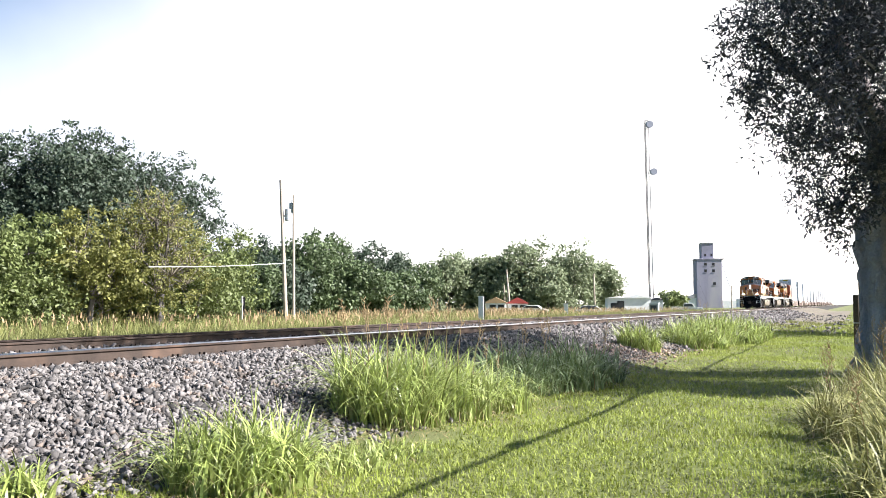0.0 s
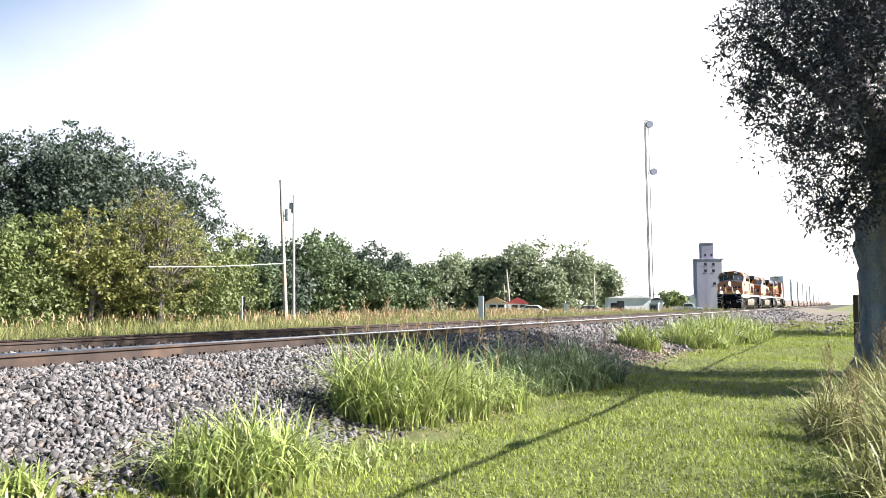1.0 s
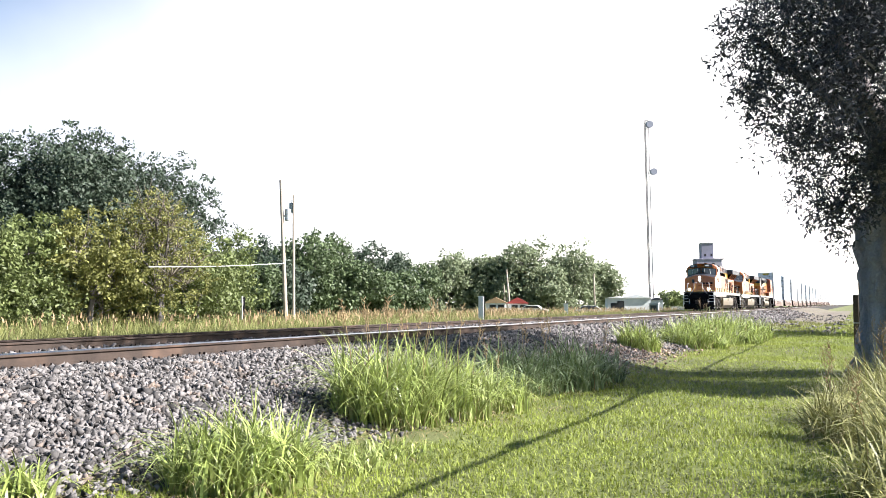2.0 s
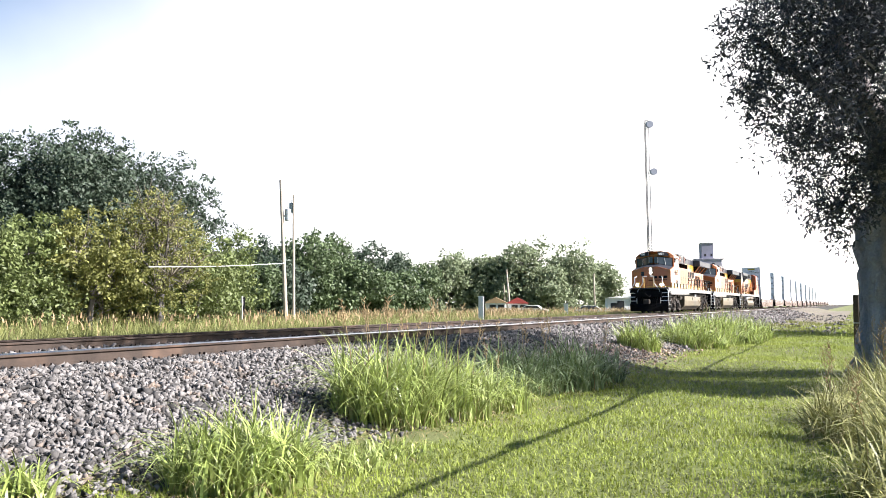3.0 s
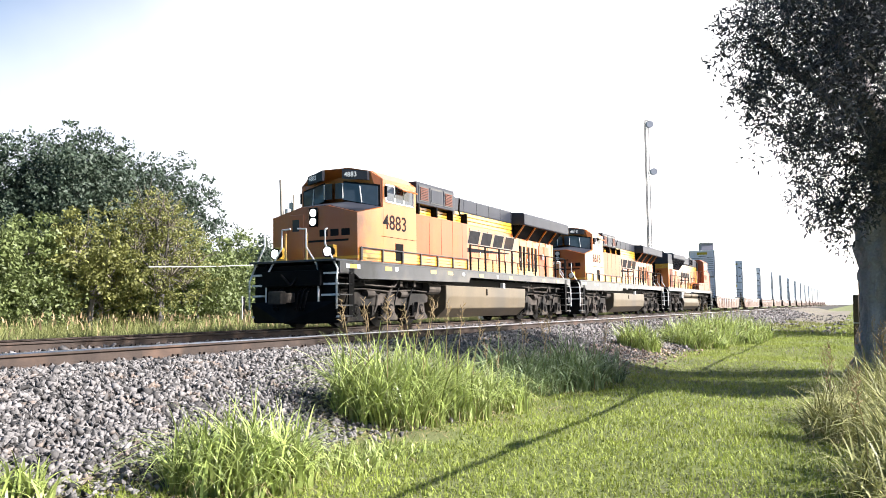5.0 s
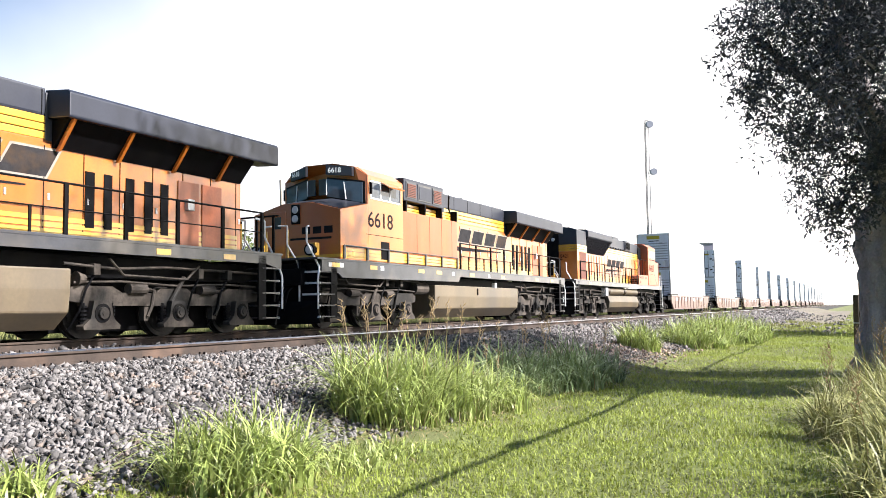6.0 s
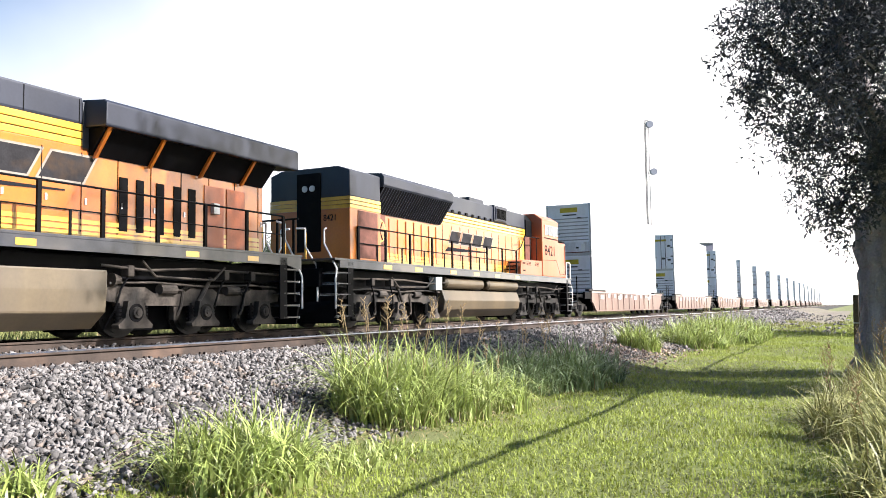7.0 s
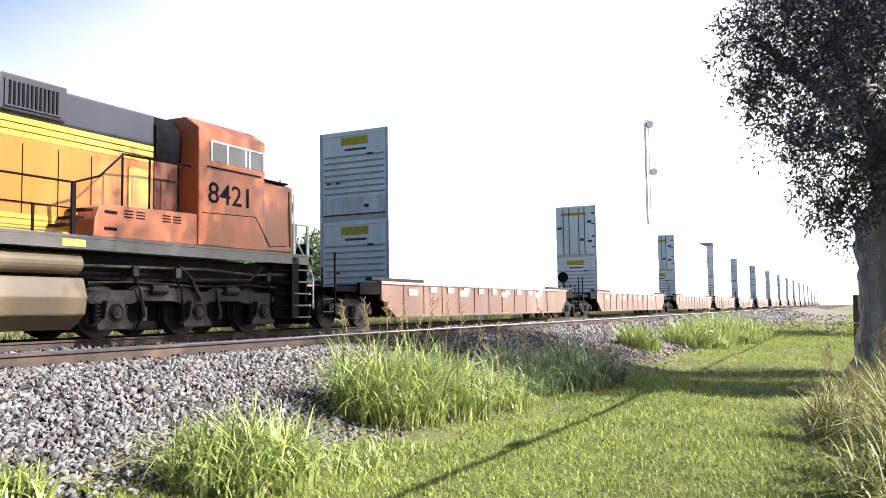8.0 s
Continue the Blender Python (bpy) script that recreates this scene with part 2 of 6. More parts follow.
def ribbons(rng, base, height, lean, width, segs=3, droop=1.0):
    """Grass blades: base (n, 3), height, lean, width arrays (n). Each is a tapering ribbon that arches over."""
    n = len(base)
    az = rng.uniform(0, 2 * math.pi, n)
    out = np.stack([np.cos(az), np.sin(az), np.zeros(n)], 1)
    tw = az + rng.uniform(0.9, 2.2, n)
    side = np.stack([np.cos(tw), np.sin(tw), np.zeros(n)], 1)
    vs = []
    for k in range(segs + 1):
        f = k / segs
        p = base + out * (lean * f ** 1.8)[:, None]
        p[:, 2] += height * (f - droop * 0.45 * f ** 3 * np.minimum(1.5, lean / np.maximum(height, 1e-3)))
        w = width * (1 - f ** 1.6) + 0.0004
        vs += [p - side * w[:, None] / 2, p + side * w[:, None] / 2]
    verts = np.stack(vs, 1).reshape(-1, 3)
    m = 2 * (segs + 1)
    off = (np.arange(n) * m)[:, None]
    quads = np.concatenate([off + np.array([2 * k, 2 * k + 1, 2 * k + 3, 2 * k + 2]) for k in range(segs)], 0)
    return verts, quads


# ---- ground, ballast and track ----
def ground_z(x, y):
    """Height of the one ground sheet: lawn, ballast shoulder, track bed, verge and fields."""
    x, y = np.asarray(x, float), np.asarray(y, float)
    z = np.interp(x, [-400, -60, -24, -8, -3.4, -2.2, 1.9, 2.6, 5.75, 6.15, 9.2, 10.2, 15, 30, 400],
                  [-1.2, -1.0, -0.95, -0.95, -0.75, -0.20, -0.20, -0.15, -0.12, -0.18, LAWN + 0.06, LAWN, LAWN, LAWN + 0.1, LAWN + 0.5])
    lawn = np.clip((x - 9.2) / 1.2, 0, 1)
    return z + lawn * (0.045 * np.sin(x * 1.1 + 0.6 * y) + 0.04 * np.sin(y * 0.83 + 1.0) + 0.015 * np.sin(2.3 * x - 1.7 * y))


gx = np.concatenate([[-2500, -1200, -600, -300, -150, -80, -50], np.arange(-40, -4, 3.0), np.arange(-4, 16.1, 0.3), np.arange(17, 40, 3.0), [50, 80, 150, 300, 600, 1200, 2500]])
gy = np.concatenate([[-2500, -1000, -400, -150, -60, -30, -15], np.arange(-8, 60, 0.5), np.arange(61, 140, 4.0), [150, 200, 300, 450, 700, 1100, 1800, 2600, 3600]])
GX, GY = np.meshgrid(gx, gy, indexing="ij")
gv = np.stack([GX, GY, ground_z(GX, GY)], -1).reshape(-1, 3)
ii, jj = np.meshgrid(np.arange(len(gx) - 1), np.arange(len(gy) - 1), indexing="ij")
q0 = (ii * len(gy) + jj).ravel()
gf = np.stack([q0, q0 + len(gy), q0 + len(gy) + 1, q0 + 1], 1)
ground = tagged(np_mesh("ground", gv, gf, M_SOIL), "earth and turf ground sloping up to the railway embankment", "ground", kind="structure")
ground.data.materials.append(M_BED_GAP_SHADE)
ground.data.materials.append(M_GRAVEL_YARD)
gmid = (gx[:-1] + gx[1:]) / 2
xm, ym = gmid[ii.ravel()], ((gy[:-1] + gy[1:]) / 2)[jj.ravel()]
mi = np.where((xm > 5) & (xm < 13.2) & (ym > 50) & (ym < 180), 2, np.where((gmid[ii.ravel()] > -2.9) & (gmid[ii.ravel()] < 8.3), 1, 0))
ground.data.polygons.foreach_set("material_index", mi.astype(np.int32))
ground.data.polygons.foreach_set("use_smooth", [True] * len(gf))

RAIL = [(-0.076, -0.185), (0.076, -0.185), (0.076, -0.172), (0.012, -0.155), (0.009, -0.05), (0.037, -0.035), (0.037, -0.006), (0.030, 0.0),
        (-0.030, 0.0), (-0.037, -0.006), (-0.037, -0.035), (-0.009, -0.05), (-0.012, -0.155), (-0.076, -0.172)]


def rail(parent, x, z, y0, y1):
    bm = B()
    prism(bm, [(x + a, z + b) for a, b in RAIL], "y", y0, y1)
    ob = part("rail", bm, [M_RUST, M_RAILTOP], parent)
    for p in ob.data.polygons:
        if p.normal.z > 0.5 and p.center.z > z - 0.008:
            p.material_index = 1
    return ob


def tie_mesh():
    bm = B()
    box(bm, -1.3, 1.3, -0.115, 0.115, -0.18, 0, 0.012)
    me = bpy.data.meshes.new("tie")
    bm.to_mesh(me)
    bm.free()
    me.materials.append(M_TIE)
    return me


def anchor_mesh():
    bm = B()
    box(bm, -0.11, 0.11, -0.09, 0.09, 0, 0.016)
    for sx in (-0.095, 0.095):
        for sy in (-0.05, 0.05):
            box(bm, sx - 0.02, sx + 0.02, sy - 0.02, sy + 0.02, 0.01, 0.065)
    me = bpy.data.meshes.new("tie_plate")
    bm.to_mesh(me)
    bm.free()
    me.materials.append(M_RUST)
    return me


TIE, PLATE = tie_mesh(), anchor_mesh()


def track(name, label, xc, z_near, z_far, ties):
    t = tagged(thing(name, label, "railway track"), kind="structure")
    rail(t, xc + 0.755, z_near, -80, 1500)
    rail(t, xc - 0.755, z_far, -80, 1500)
    rng = random.Random(7)
    slope = math.atan2(z_near - z_far, 1.51)
    y = -2.0
    while y < ties:
        o = new("tie", TIE)
        o.parent = t
        o.location = (xc + rng.uniform(-0.05, 0.05), y + rng.uniform(-0.03, 0.03), (z_near + z_far) / 2 - 0.200)
        o.rotation_euler = (0, -slope, rng.uniform(-0.02, 0.02))
        for sx, z in ((0.755, z_near), (-0.755, z_far)):
            p = new("tie_plate", PLATE)
            p.parent = t
            p.location = (xc + sx, o.location.y, z - 0.201)
        y += 0.54
    return t


track("main_track", "polished steel rails on wooden ties in grey ballast", 0.0, 0.0, -0.026, 62)
track("siding_track", "rust-brown rails spiked to weathered wooden ties", 4.27, 0.085, -0.005, 62)

rng = np.random.default_rng(3)


def stones(name, n, xr, yr, size, label, material=None):
    """Broken ballast: small irregular wedges strewn over the bed."""
    x, y = rng.uniform(*xr, n), yr[0] + (yr[1] - yr[0]) * rng.uniform(0, 1, n) ** 1.5
    keep = np.ones(n, bool)
    for rx in (0.755, -0.755, 5.025, 3.515):
        keep &= np.abs(x - rx) > 0.13
    keep &= rng.uniform(0, 1, n) > np.clip((x - 8.0) / 1.5, 0, 0.93)
    x, y = x[keep], y[keep]
    n = len(x)
    base = np.array([(-1, -1, -1), (1, -1, -1), (1, 1, -1), (-1, 1, -1), (-1, -1, 1), (1, -1, 1), (1, 1, 1), (-1, 1, 1)], float) * 0.72
    faces = np.array([(0, 3, 2, 1), (4, 5, 6, 7), (0, 1, 5, 4), (1, 2, 6, 5), (2, 3, 7, 6), (3, 0, 4, 7)])
    v = base[None] + rng.normal(0, 0.26, (n, 8, 3))
    v[:, 4:, :2] *= rng.uniform(0.02, 0.8, (n, 1, 2))
    v[:, 4:, :2] += rng.normal(0, 0.35, (n, 1, 2))
    v *= (size * rng.uniform(0.55, 1.35, (n, 1, 1))) * rng.uniform(0.35, 1.55, (n, 1, 3))
    q = rng.normal(size=(n, 4))
    q /= np.linalg.norm(q, axis=1)[:, None]
    w, a, b, c = q.T
    R = np.stack([1 - 2 * (b * b + c * c), 2 * (a * b - w * c), 2 * (a * c + w * b), 2 * (a * b + w * c), 1 - 2 * (a * a + c * c), 2 * (b * c - w * a),
                  2 * (a * c - w * b), 2 * (b * c + w * a), 1 - 2 * (a * a + b * b)], 1).reshape(n, 3, 3)
    v = np.einsum("nij,nkj->nki", R, v)
    v += np.stack([x, y, ground_z(x, y) + size * rng.uniform(-0.1, 1.05, n)], 1)[:, None]
    f = (faces[None] + (np.arange(n) * 8)[:, None, None]).reshape(-1, 4)
    return tagged(np_mesh(name, v.reshape(-1, 3), f, material or M_STONE), label, "gravel", kind="stuff")


stones("ballast_gravel", 64000, (4.9, 9.6), (2.5, 30), 0.030, "grey crushed-rock ballast on the embankment shoulder")
stones("ballast_gravel", 14000, (-2.8, 9.4), (26, 75), 0.06, "grey crushed-rock ballast further along the tracks")
stones("yard_gravel", 9000, (5.6, 13.6), (46, 120), 0.09, "brownish gravel of the yard beside the crossing")
stones("ballast_gravel", 9000, (-2.8, 4.9), (4, 30), 0.042, "grey crushed-rock ballast between the rails")
stones("bark_mulch", 5200, (7.6, 9.9), (14.5, 28), 0.038, "brown bark mulch and leaf litter on the embankment toe", M_MULCH)

# mown lawn
n = 200000
ly = 4.5 + 60 * rng.uniform(0, 1, n) ** 2.2
lx = rng.uniform(8.2, 17.5, n)
edge = 9.55 + 0.35 * np.sin(ly * 0.9) + 0.25 * np.sin(ly * 2.3 + 1)
k = (lx > edge + rng.normal(0, 0.22, n)) & (np.abs(lx - 14.2) < 3.5 + ly * 0.6)
lx, ly = lx[k], ly[k]
far = 1 + ly * 0.035
for near, segs in ((True, 2), (False, 1)):
    k = (ly < 15) == near
    n, fr = int(k.sum()), far[k]
    v, f = ribbons(rng, np.stack([lx[k], ly[k], ground_z(lx[k], ly[k]) - 0.005], 1), rng.uniform(0.03, 0.085, n) * fr ** 0.6, rng.uniform(0.02, 0.085, n) * fr ** 0.5, rng.uniform(0.006, 0.014, n) * fr, segs)
    tagged(np_mesh("lawn_grass", v, f, M_LAWN), "short mown sunlit lawn grass along the track", "grass", kind="stuff")
n = 26000
lx, ly = rng.uniform(9.5, 60, n), 45 + 160 * rng.uniform(0, 1, n) ** 1.6
k = (lx > 13.2) | (ly < 50)
lx, ly = lx[k], ly[k]
n = len(lx)
v, f = ribbons(rng, np.stack([lx, ly, ground_z(lx, ly)], 1), rng.uniform(0.08, 0.2, n), rng.uniform(0.05, 0.15, n), rng.uniform(0.05, 0.14, n), 2)
tagged(np_mesh("lawn_grass", v, f, M_LAWN), "mown grass in the distance beside the railway", "grass", kind="stuff")

# tall meadow strip beyond the tracks
n = 62000
mx, my = -2.9 - 30 * rng.uniform(0, 1, n) ** 1.6, rng.uniform(2, 130, n)
hh = rng.uniform(0.5, 1.1, n) * np.clip((-mx - 1.6) / 2.2, 0.72, 1)
v, f = ribbons(rng, np.stack([mx, my, ground_z(mx, my)], 1), hh, rng.uniform(0.1, 0.5, n), rng.uniform(0.02, 0.05, n), 2)
tagged(np_mesh("meadow_grass", v, f, M_FIELD), "tall unmown green meadow grass behind the tracks", "grass", kind="stuff")
n = 28000
mx, my = rng.uniform(-5.4, -2.75, n), rng.uniform(1, 75, n)
v, f = ribbons(rng, np.stack([mx, my, ground_z(mx, my)], 1), rng.uniform(0.4, 0.85, n), rng.uniform(0.1, 0.45, n), rng.uniform(0.015, 0.035, n), 2)
tagged(np_mesh("verge_grass", v, f, M_FIELD), "dense green verge grass at the edge of the ballast", "grass", kind="stuff")
n = 15000
mx, my = -6.5 - 26 * rng.uniform(0, 1, n) ** 1.1, rng.uniform(2, 130, n)
k = (np.sin(mx * 0.5 + my * 0.21) + np.sin(my * 0.37 - mx * 0.3) + rng.normal(0, 0.7, n) > 0.0) & (rng.uniform(0, 1, n) < np.clip((my - 8) / 40, 0.15, 1))
mx, my = mx[k], my[k]
n = len(mx)
z0 = ground_z(mx, my) + rng.uniform(0.35, 0.95, n)
v, f = ribbons(rng, np.stack([mx, my, z0], 1), rng.uniform(0.25, 0.5, n), rng.uniform(0.05, 0.25, n), rng.uniform(0.04, 0.09, n), 2)
tagged(np_mesh("meadow_seed_heads", v, f, M_SEED), "tan seed heads over the tall meadow grass", "grass", kind="stuff")


def clump(x, y, r, h, count, seed, heads=6, material=None, label="tall arching green grass clump growing in the ballast", wide=0.016, dry=1.0):
    g = np.random.default_rng(seed)
    t = thing("grass_clump", label, "grass clump", (x, y, float(ground_z(x, y)) - 0.02), "clumps of tall grass along the embankment")
    count = int(count * 0.70)
    a, d = g.uniform(0, 2 * math.pi, count), r * np.sqrt(g.uniform(0, 1, count))
    bx, by = d * np.cos(a), d * np.sin(a)
    bz = ground_z(x + bx, y + by) - float(ground_z(x, y))
    hh = h * g.uniform(0.4, 1.12, count) * (1 - 0.35 * d / r)
    v, f = ribbons(g, np.stack([bx, by, bz], 1), hh, hh * g.uniform(0.2, 1.25, count), g.uniform(0.55, 1.25, count) * wide * 1.5, 7, 1.35)
    tagged(np_mesh("foliage", v, f, material or M_TALL, t), kind="stuff")
    nd = int(count * dry / 7)
    a, d = g.uniform(0, 2 * math.pi, nd), r * np.sqrt(g.uniform(0, 1, nd))
    bx, by = d * np.cos(a), d * np.sin(a)
    bz = ground_z(x + bx, y + by) - float(ground_z(x, y))
    v, f = ribbons(g, np.stack([bx, by, bz], 1), h * g.uniform(0.1, 0.5, nd), h * g.uniform(0.2, 0.6, nd), g.uniform(0.5, 1, nd) * wide * 0.8, 4, 1.5)
    tagged(np_mesh("dry_foliage", v, f, M_STRAW, t, "dry straw-coloured blades"), kind="stuff")
    for i in range(heads):
        a = g.uniform(0, 2 * math.pi)
        px, py, hgt = r * 0.6 * math.cos(a), r * 0.6 * math.sin(a), h * g.uniform(0.75, 0.98)
        top = Vector((px * 1.35, py * 1.35, hgt))
        bm = B()
        pipe(bm, [(px, py, 0), (px * 1.1, py * 1.1, hgt * 0.6), top], 0.004, 4)
        for j in range(14):
            s = top + Vector((g.uniform(-0.03, 0.03), g.uniform(-0.03, 0.03), -0.02 * j + 0.05))
            tube(bm, s, s + Vector((g.uniform(-0.06, 0.06), g.uniform(-0.06, 0.06), g.uniform(0.02, 0.07))), 0.006, 0.002, 4)
        part("seed_stalk", bm, M_SEED, t, "reddish-tan seed stalk")
    return t


clump(9.55, 5.55, 0.62, 1.05, 1500, 11, 0, wide=0.018)
clump(8.75, 4.05, 0.28, 0.55, 260, 21, 0, wide=0.018)
clump(9.95, 6.55, 0.35, 0.42, 240, 15, 0, wide=0.016)
clump(10.0, 7.4, 0.4, 0.34, 200, 23, 0, wide=0.014)
clump(8.9, 9.1, 0.72, 1.6, 1750, 13, 9, wide=0.019)
clump(9.1, 10.2, 0.68, 1.5, 1300, 22, 5, wide=0.019)
clump(9.35, 11.4, 0.55, 0.95, 700, 14, 2, wide=0.018)
DARK_CLUMP = "tall blue-green grass clump at the foot of the embankment"
clump(8.95, 13.4, 0.7, 1.25, 1000, 16, 4, M_TALL_DARK, DARK_CLUMP, 0.024)
clump(9.5, 14.4, 0.65, 1.45, 1000, 17, 3, M_TALL_DARK, DARK_CLUMP, 0.024)
clump(9.6, 15.7, 0.6, 1.15, 700, 24, 2, M_TALL_DARK, DARK_CLUMP, 0.024)
clump(8.4, 24.6, 0.62, 1.35, 650, 18, 0, wide=0.03)
for i, (cx, cy, cr, ch) in enumerate(((9.0, 29, 0.8, 1.5), (9.1, 31.5, 0.9, 1.75), (9.3, 33.5, 0.9, 1.85), (9.6, 36, 1.0, 1.9), (10.0, 38.5, 0.9, 1.6), (9.6, 30.2, 0.6, 0.8), (10.2, 34.6, 0.7, 0.9))):
    clump(cx, cy, cr, ch, 800, 30 + i, 2, wide=0.034)
for i, (cx, cy, cr, ch) in enumerate(((14.5, 7.0, 0.45, 0.95), (14.65, 8.1, 0.45, 1.3), (14.85, 9.4, 0.5, 1.6), (14.55, 11.4, 0.5, 1.5), (14.6, 13.6, 0.5, 1.5), (14.5, 16.0, 0.5, 1.3), (14.75, 6.2, 0.4, 0.8), (13.95, 10.2, 0.3, 1.05), (14.0, 12.4, 0.3, 1.1))):
    clump(cx, cy, cr, ch, 560, 40 + i, 3, M_TALL_DRY, "tall arching grass clump at the foot of the tree, partly dry", 0.018, 2.2)
wg = np.random.default_rng(91)
n = 9000
wx, wy = wg.uniform(9.0, 14.5, n), wg.uniform(44, 75, n)
k = np.sin(wx * 1.7 + wy * 0.4) + np.sin(wy * 0.9) + wg.normal(0, 0.5, n) > 0.7
wx, wy = wx[k], wy[k]
v, f = ribbons(wg, np.stack([wx, wy, ground_z(wx, wy)], 1), wg.uniform(0.1, 0.35, len(wx)), wg.uniform(0.05, 0.25, len(wx)), wg.uniform(0.03, 0.08, len(wx)), 2)
tagged(np_mesh("weeds", v, f, M_FIELD), "patchy green weeds growing in the yard gravel", "weeds", kind="stuff")
n = 5200
wx, wy = wg.normal(9.15, 0.45, n), wg.uniform(3.5, 26, n)
v, f = ribbons(wg, np.stack([wx, wy, ground_z(wx, wy) + 0.01], 1), wg.uniform(0.01, 0.07, n), wg.uniform(0.05, 0.2, n), wg.uniform(0.006, 0.014, n), 3)
tagged(np_mesh("straw_litter", v, f, M_STRAW), "dry straw and leaf litter along the embankment toe", "litter", kind="stuff")


# ---- trees ----
def crown_points(g, lobes, n):
    """Points in the outer shells of several overlapping lobes (x, y, z, radius, squash)."""
    w = np.array([l[3] ** 2 for l in lobes])
    pick = g.choice(len(lobes), n, p=w / w.sum())
    d = g.normal(size=(n, 3))
    d /= np.linalg.norm(d, axis=1)[:, None]
    L = np.array(lobes)[pick]
    r = L[:, 3] * (1 - 0.5 * g.uniform(0, 1, n) ** 2.2) * (1 + 0.12 * g.normal(size=n))
    p = L[:, :3] + d * r[:, None] * np.stack([np.ones(n), np.ones(n), L[:, 4]], 1)
    return p, d


def leaf_quads(g, p, d, size, flat=0.5, long=1.7):
    n = len(p)
    a = g.normal(size=(n, 3)) + np.array([0, 0, -0.3])
    a /= np.linalg.norm(a, axis=1)[:, None]
    nn = d * flat + g.normal(size=(n, 3)) * 0.6
    b = np.cross(a, nn)
    b /= np.linalg.norm(b, axis=1)[:, None] + 1e-9
    s = (size * g.uniform(0.6, 1.4, n))[:, None]
    bend = np.cross(b, a) * s * 0.18
    v = np.stack([p, p + a * s * long * 0.5 + b * s * 0.45 + bend, p + a * s * long, p + a * s * long * 0.5 - b * s * 0.45 + bend], 1).reshape(-1, 3)
    f = (np.arange(n) * 4)[:, None] + np.arange(4)
    return v, f


def limb(bm, pts, r0, r1, seg=7):
    n = len(pts) - 1
    for i in range(n):
        tube(bm, pts[i], pts[i + 1], r0 + (r1 - r0) * i / n, r0 + (r1 - r0) * (i + 1) / n, seg, False)


def tree(name, at, lobes, leaves, size, material, trunk_r, label, seed, group="", bare=0, bark=None):
    g = np.random.default_rng(seed)
    t = thing(name, label, "tree", at, group)
    top = max(l[2] for l in lobes)
    bm = B()
    fork = Vector((g.uniform(-0.2, 0.2), g.uniform(-0.2, 0.2), top * 0.38))
    limb(bm, [(0, 0, -0.3), (fork.x * 0.3, fork.y * 0.3, top * 0.2), fork], trunk_r, trunk_r * 0.7, 9)
    for l in lobes:
        c = Vector(l[:3])
        mid = fork.lerp(c, 0.5) + Vector((0, 0, 0.1 * l[3]))
        limb(bm, [fork, mid, c], trunk_r * 0.45, trunk_r * 0.12, 6)
        for j in range(4):
            e = c + Vector(g.normal(size=3)).normalized() * l[3] * 0.8
            limb(bm, [mid.lerp(c, 0.5), e], trunk_r * 0.14, trunk_r * 0.03, 4)
    part("trunk", bm, bark or M_BARK, t, smooth=True)
    if bare:
        bm = B()
        for j in range(bare):
            l = lobes[j % len(lobes)]
            c = Vector(l[:3])
            e = c + Vector((g.normal(), g.normal(), abs(g.normal()) + 0.4)).normalized() * l[3] * g.uniform(0.9, 1.25)
            m2 = c.lerp(e, 0.5) + Vector(g.normal(size=3)) * 0.15
            limb(bm, [c, m2, e], 0.032, 0.008, 4)
        part("bare_wood", bm, M_TWIG, t, "leafless grey twigs")
    k = 20
    size *= 0.76
    p, d = crown_points(g, lobes, int(leaves * 1.3 / k))
    off = g.normal(size=(len(p), k, 3))
    off /= np.linalg.norm(off, axis=2)[..., None]
    rad = size * g.uniform(1.6, 3.4, (len(p), 1, 1)) * g.uniform(0.3, 1.0, (len(p), k, 1)) ** 0.5
    q = (p[:, None] + off * rad * np.array([1, 1, 0.75])).reshape(-1, 3)
    v, f = leaf_quads(g, q, (off * 0.8 + d[:, None] * 0.5).reshape(-1, 3), size, 1.0, 1.5)
    np_mesh("crown", v, f, material, t)
    return t


def depth_z(v, depth):
    """The height at that depth along the view's row v."""
    return 0.702 + (538 - v) / 1469.5 * depth


def place(u, depth, z=-1.0):
    """A spot at a depth along the view's ray for column u of the wide view, on the far side of the tracks."""
    a = (u - 784) / 1469.5
    c, s = math.cos(radians(26.463)), math.sin(radians(26.463))
    return (14.2 + depth * (a * c - s), depth * (c + a * s), z)


def lobes_for(g, w, h, base, k):
    """Overlapping crown lobes for a tree of width w and height h whose crown starts at base."""
    out = []
    for i in range(k):
        a, f = g.uniform(0, 2 * math.pi), i / max(1, k - 1)
        zz = base + (h - base) * (0.15 + 0.62 * f)
        spread = w * 0.34 * math.sin(math.pi * (0.22 + 0.62 * f))
        r = (h - base) * g.uniform(0.20, 0.28)
        out.append((spread * math.cos(a), spread * math.sin(a), zz, r, g.uniform(0.8, 1.0)))
    out.append((0, 0, base + (h - base) * 0.5, (h - base) * 0.36, 1.0))
    return out


def shrub_tree(name, u, depth, w, top_v, base, k, leaves, size, material, label, seed, group, bare=0):
    g = np.random.default_rng(seed + 500)
    h = (538 - top_v) / 1469.5 * depth + 0.7 + 1.0
    tree(name, place(u, depth), lobes_for(g, w, h, base, k), leaves, size, material, 0.02 * h + 0.05, label, seed, group, bare)


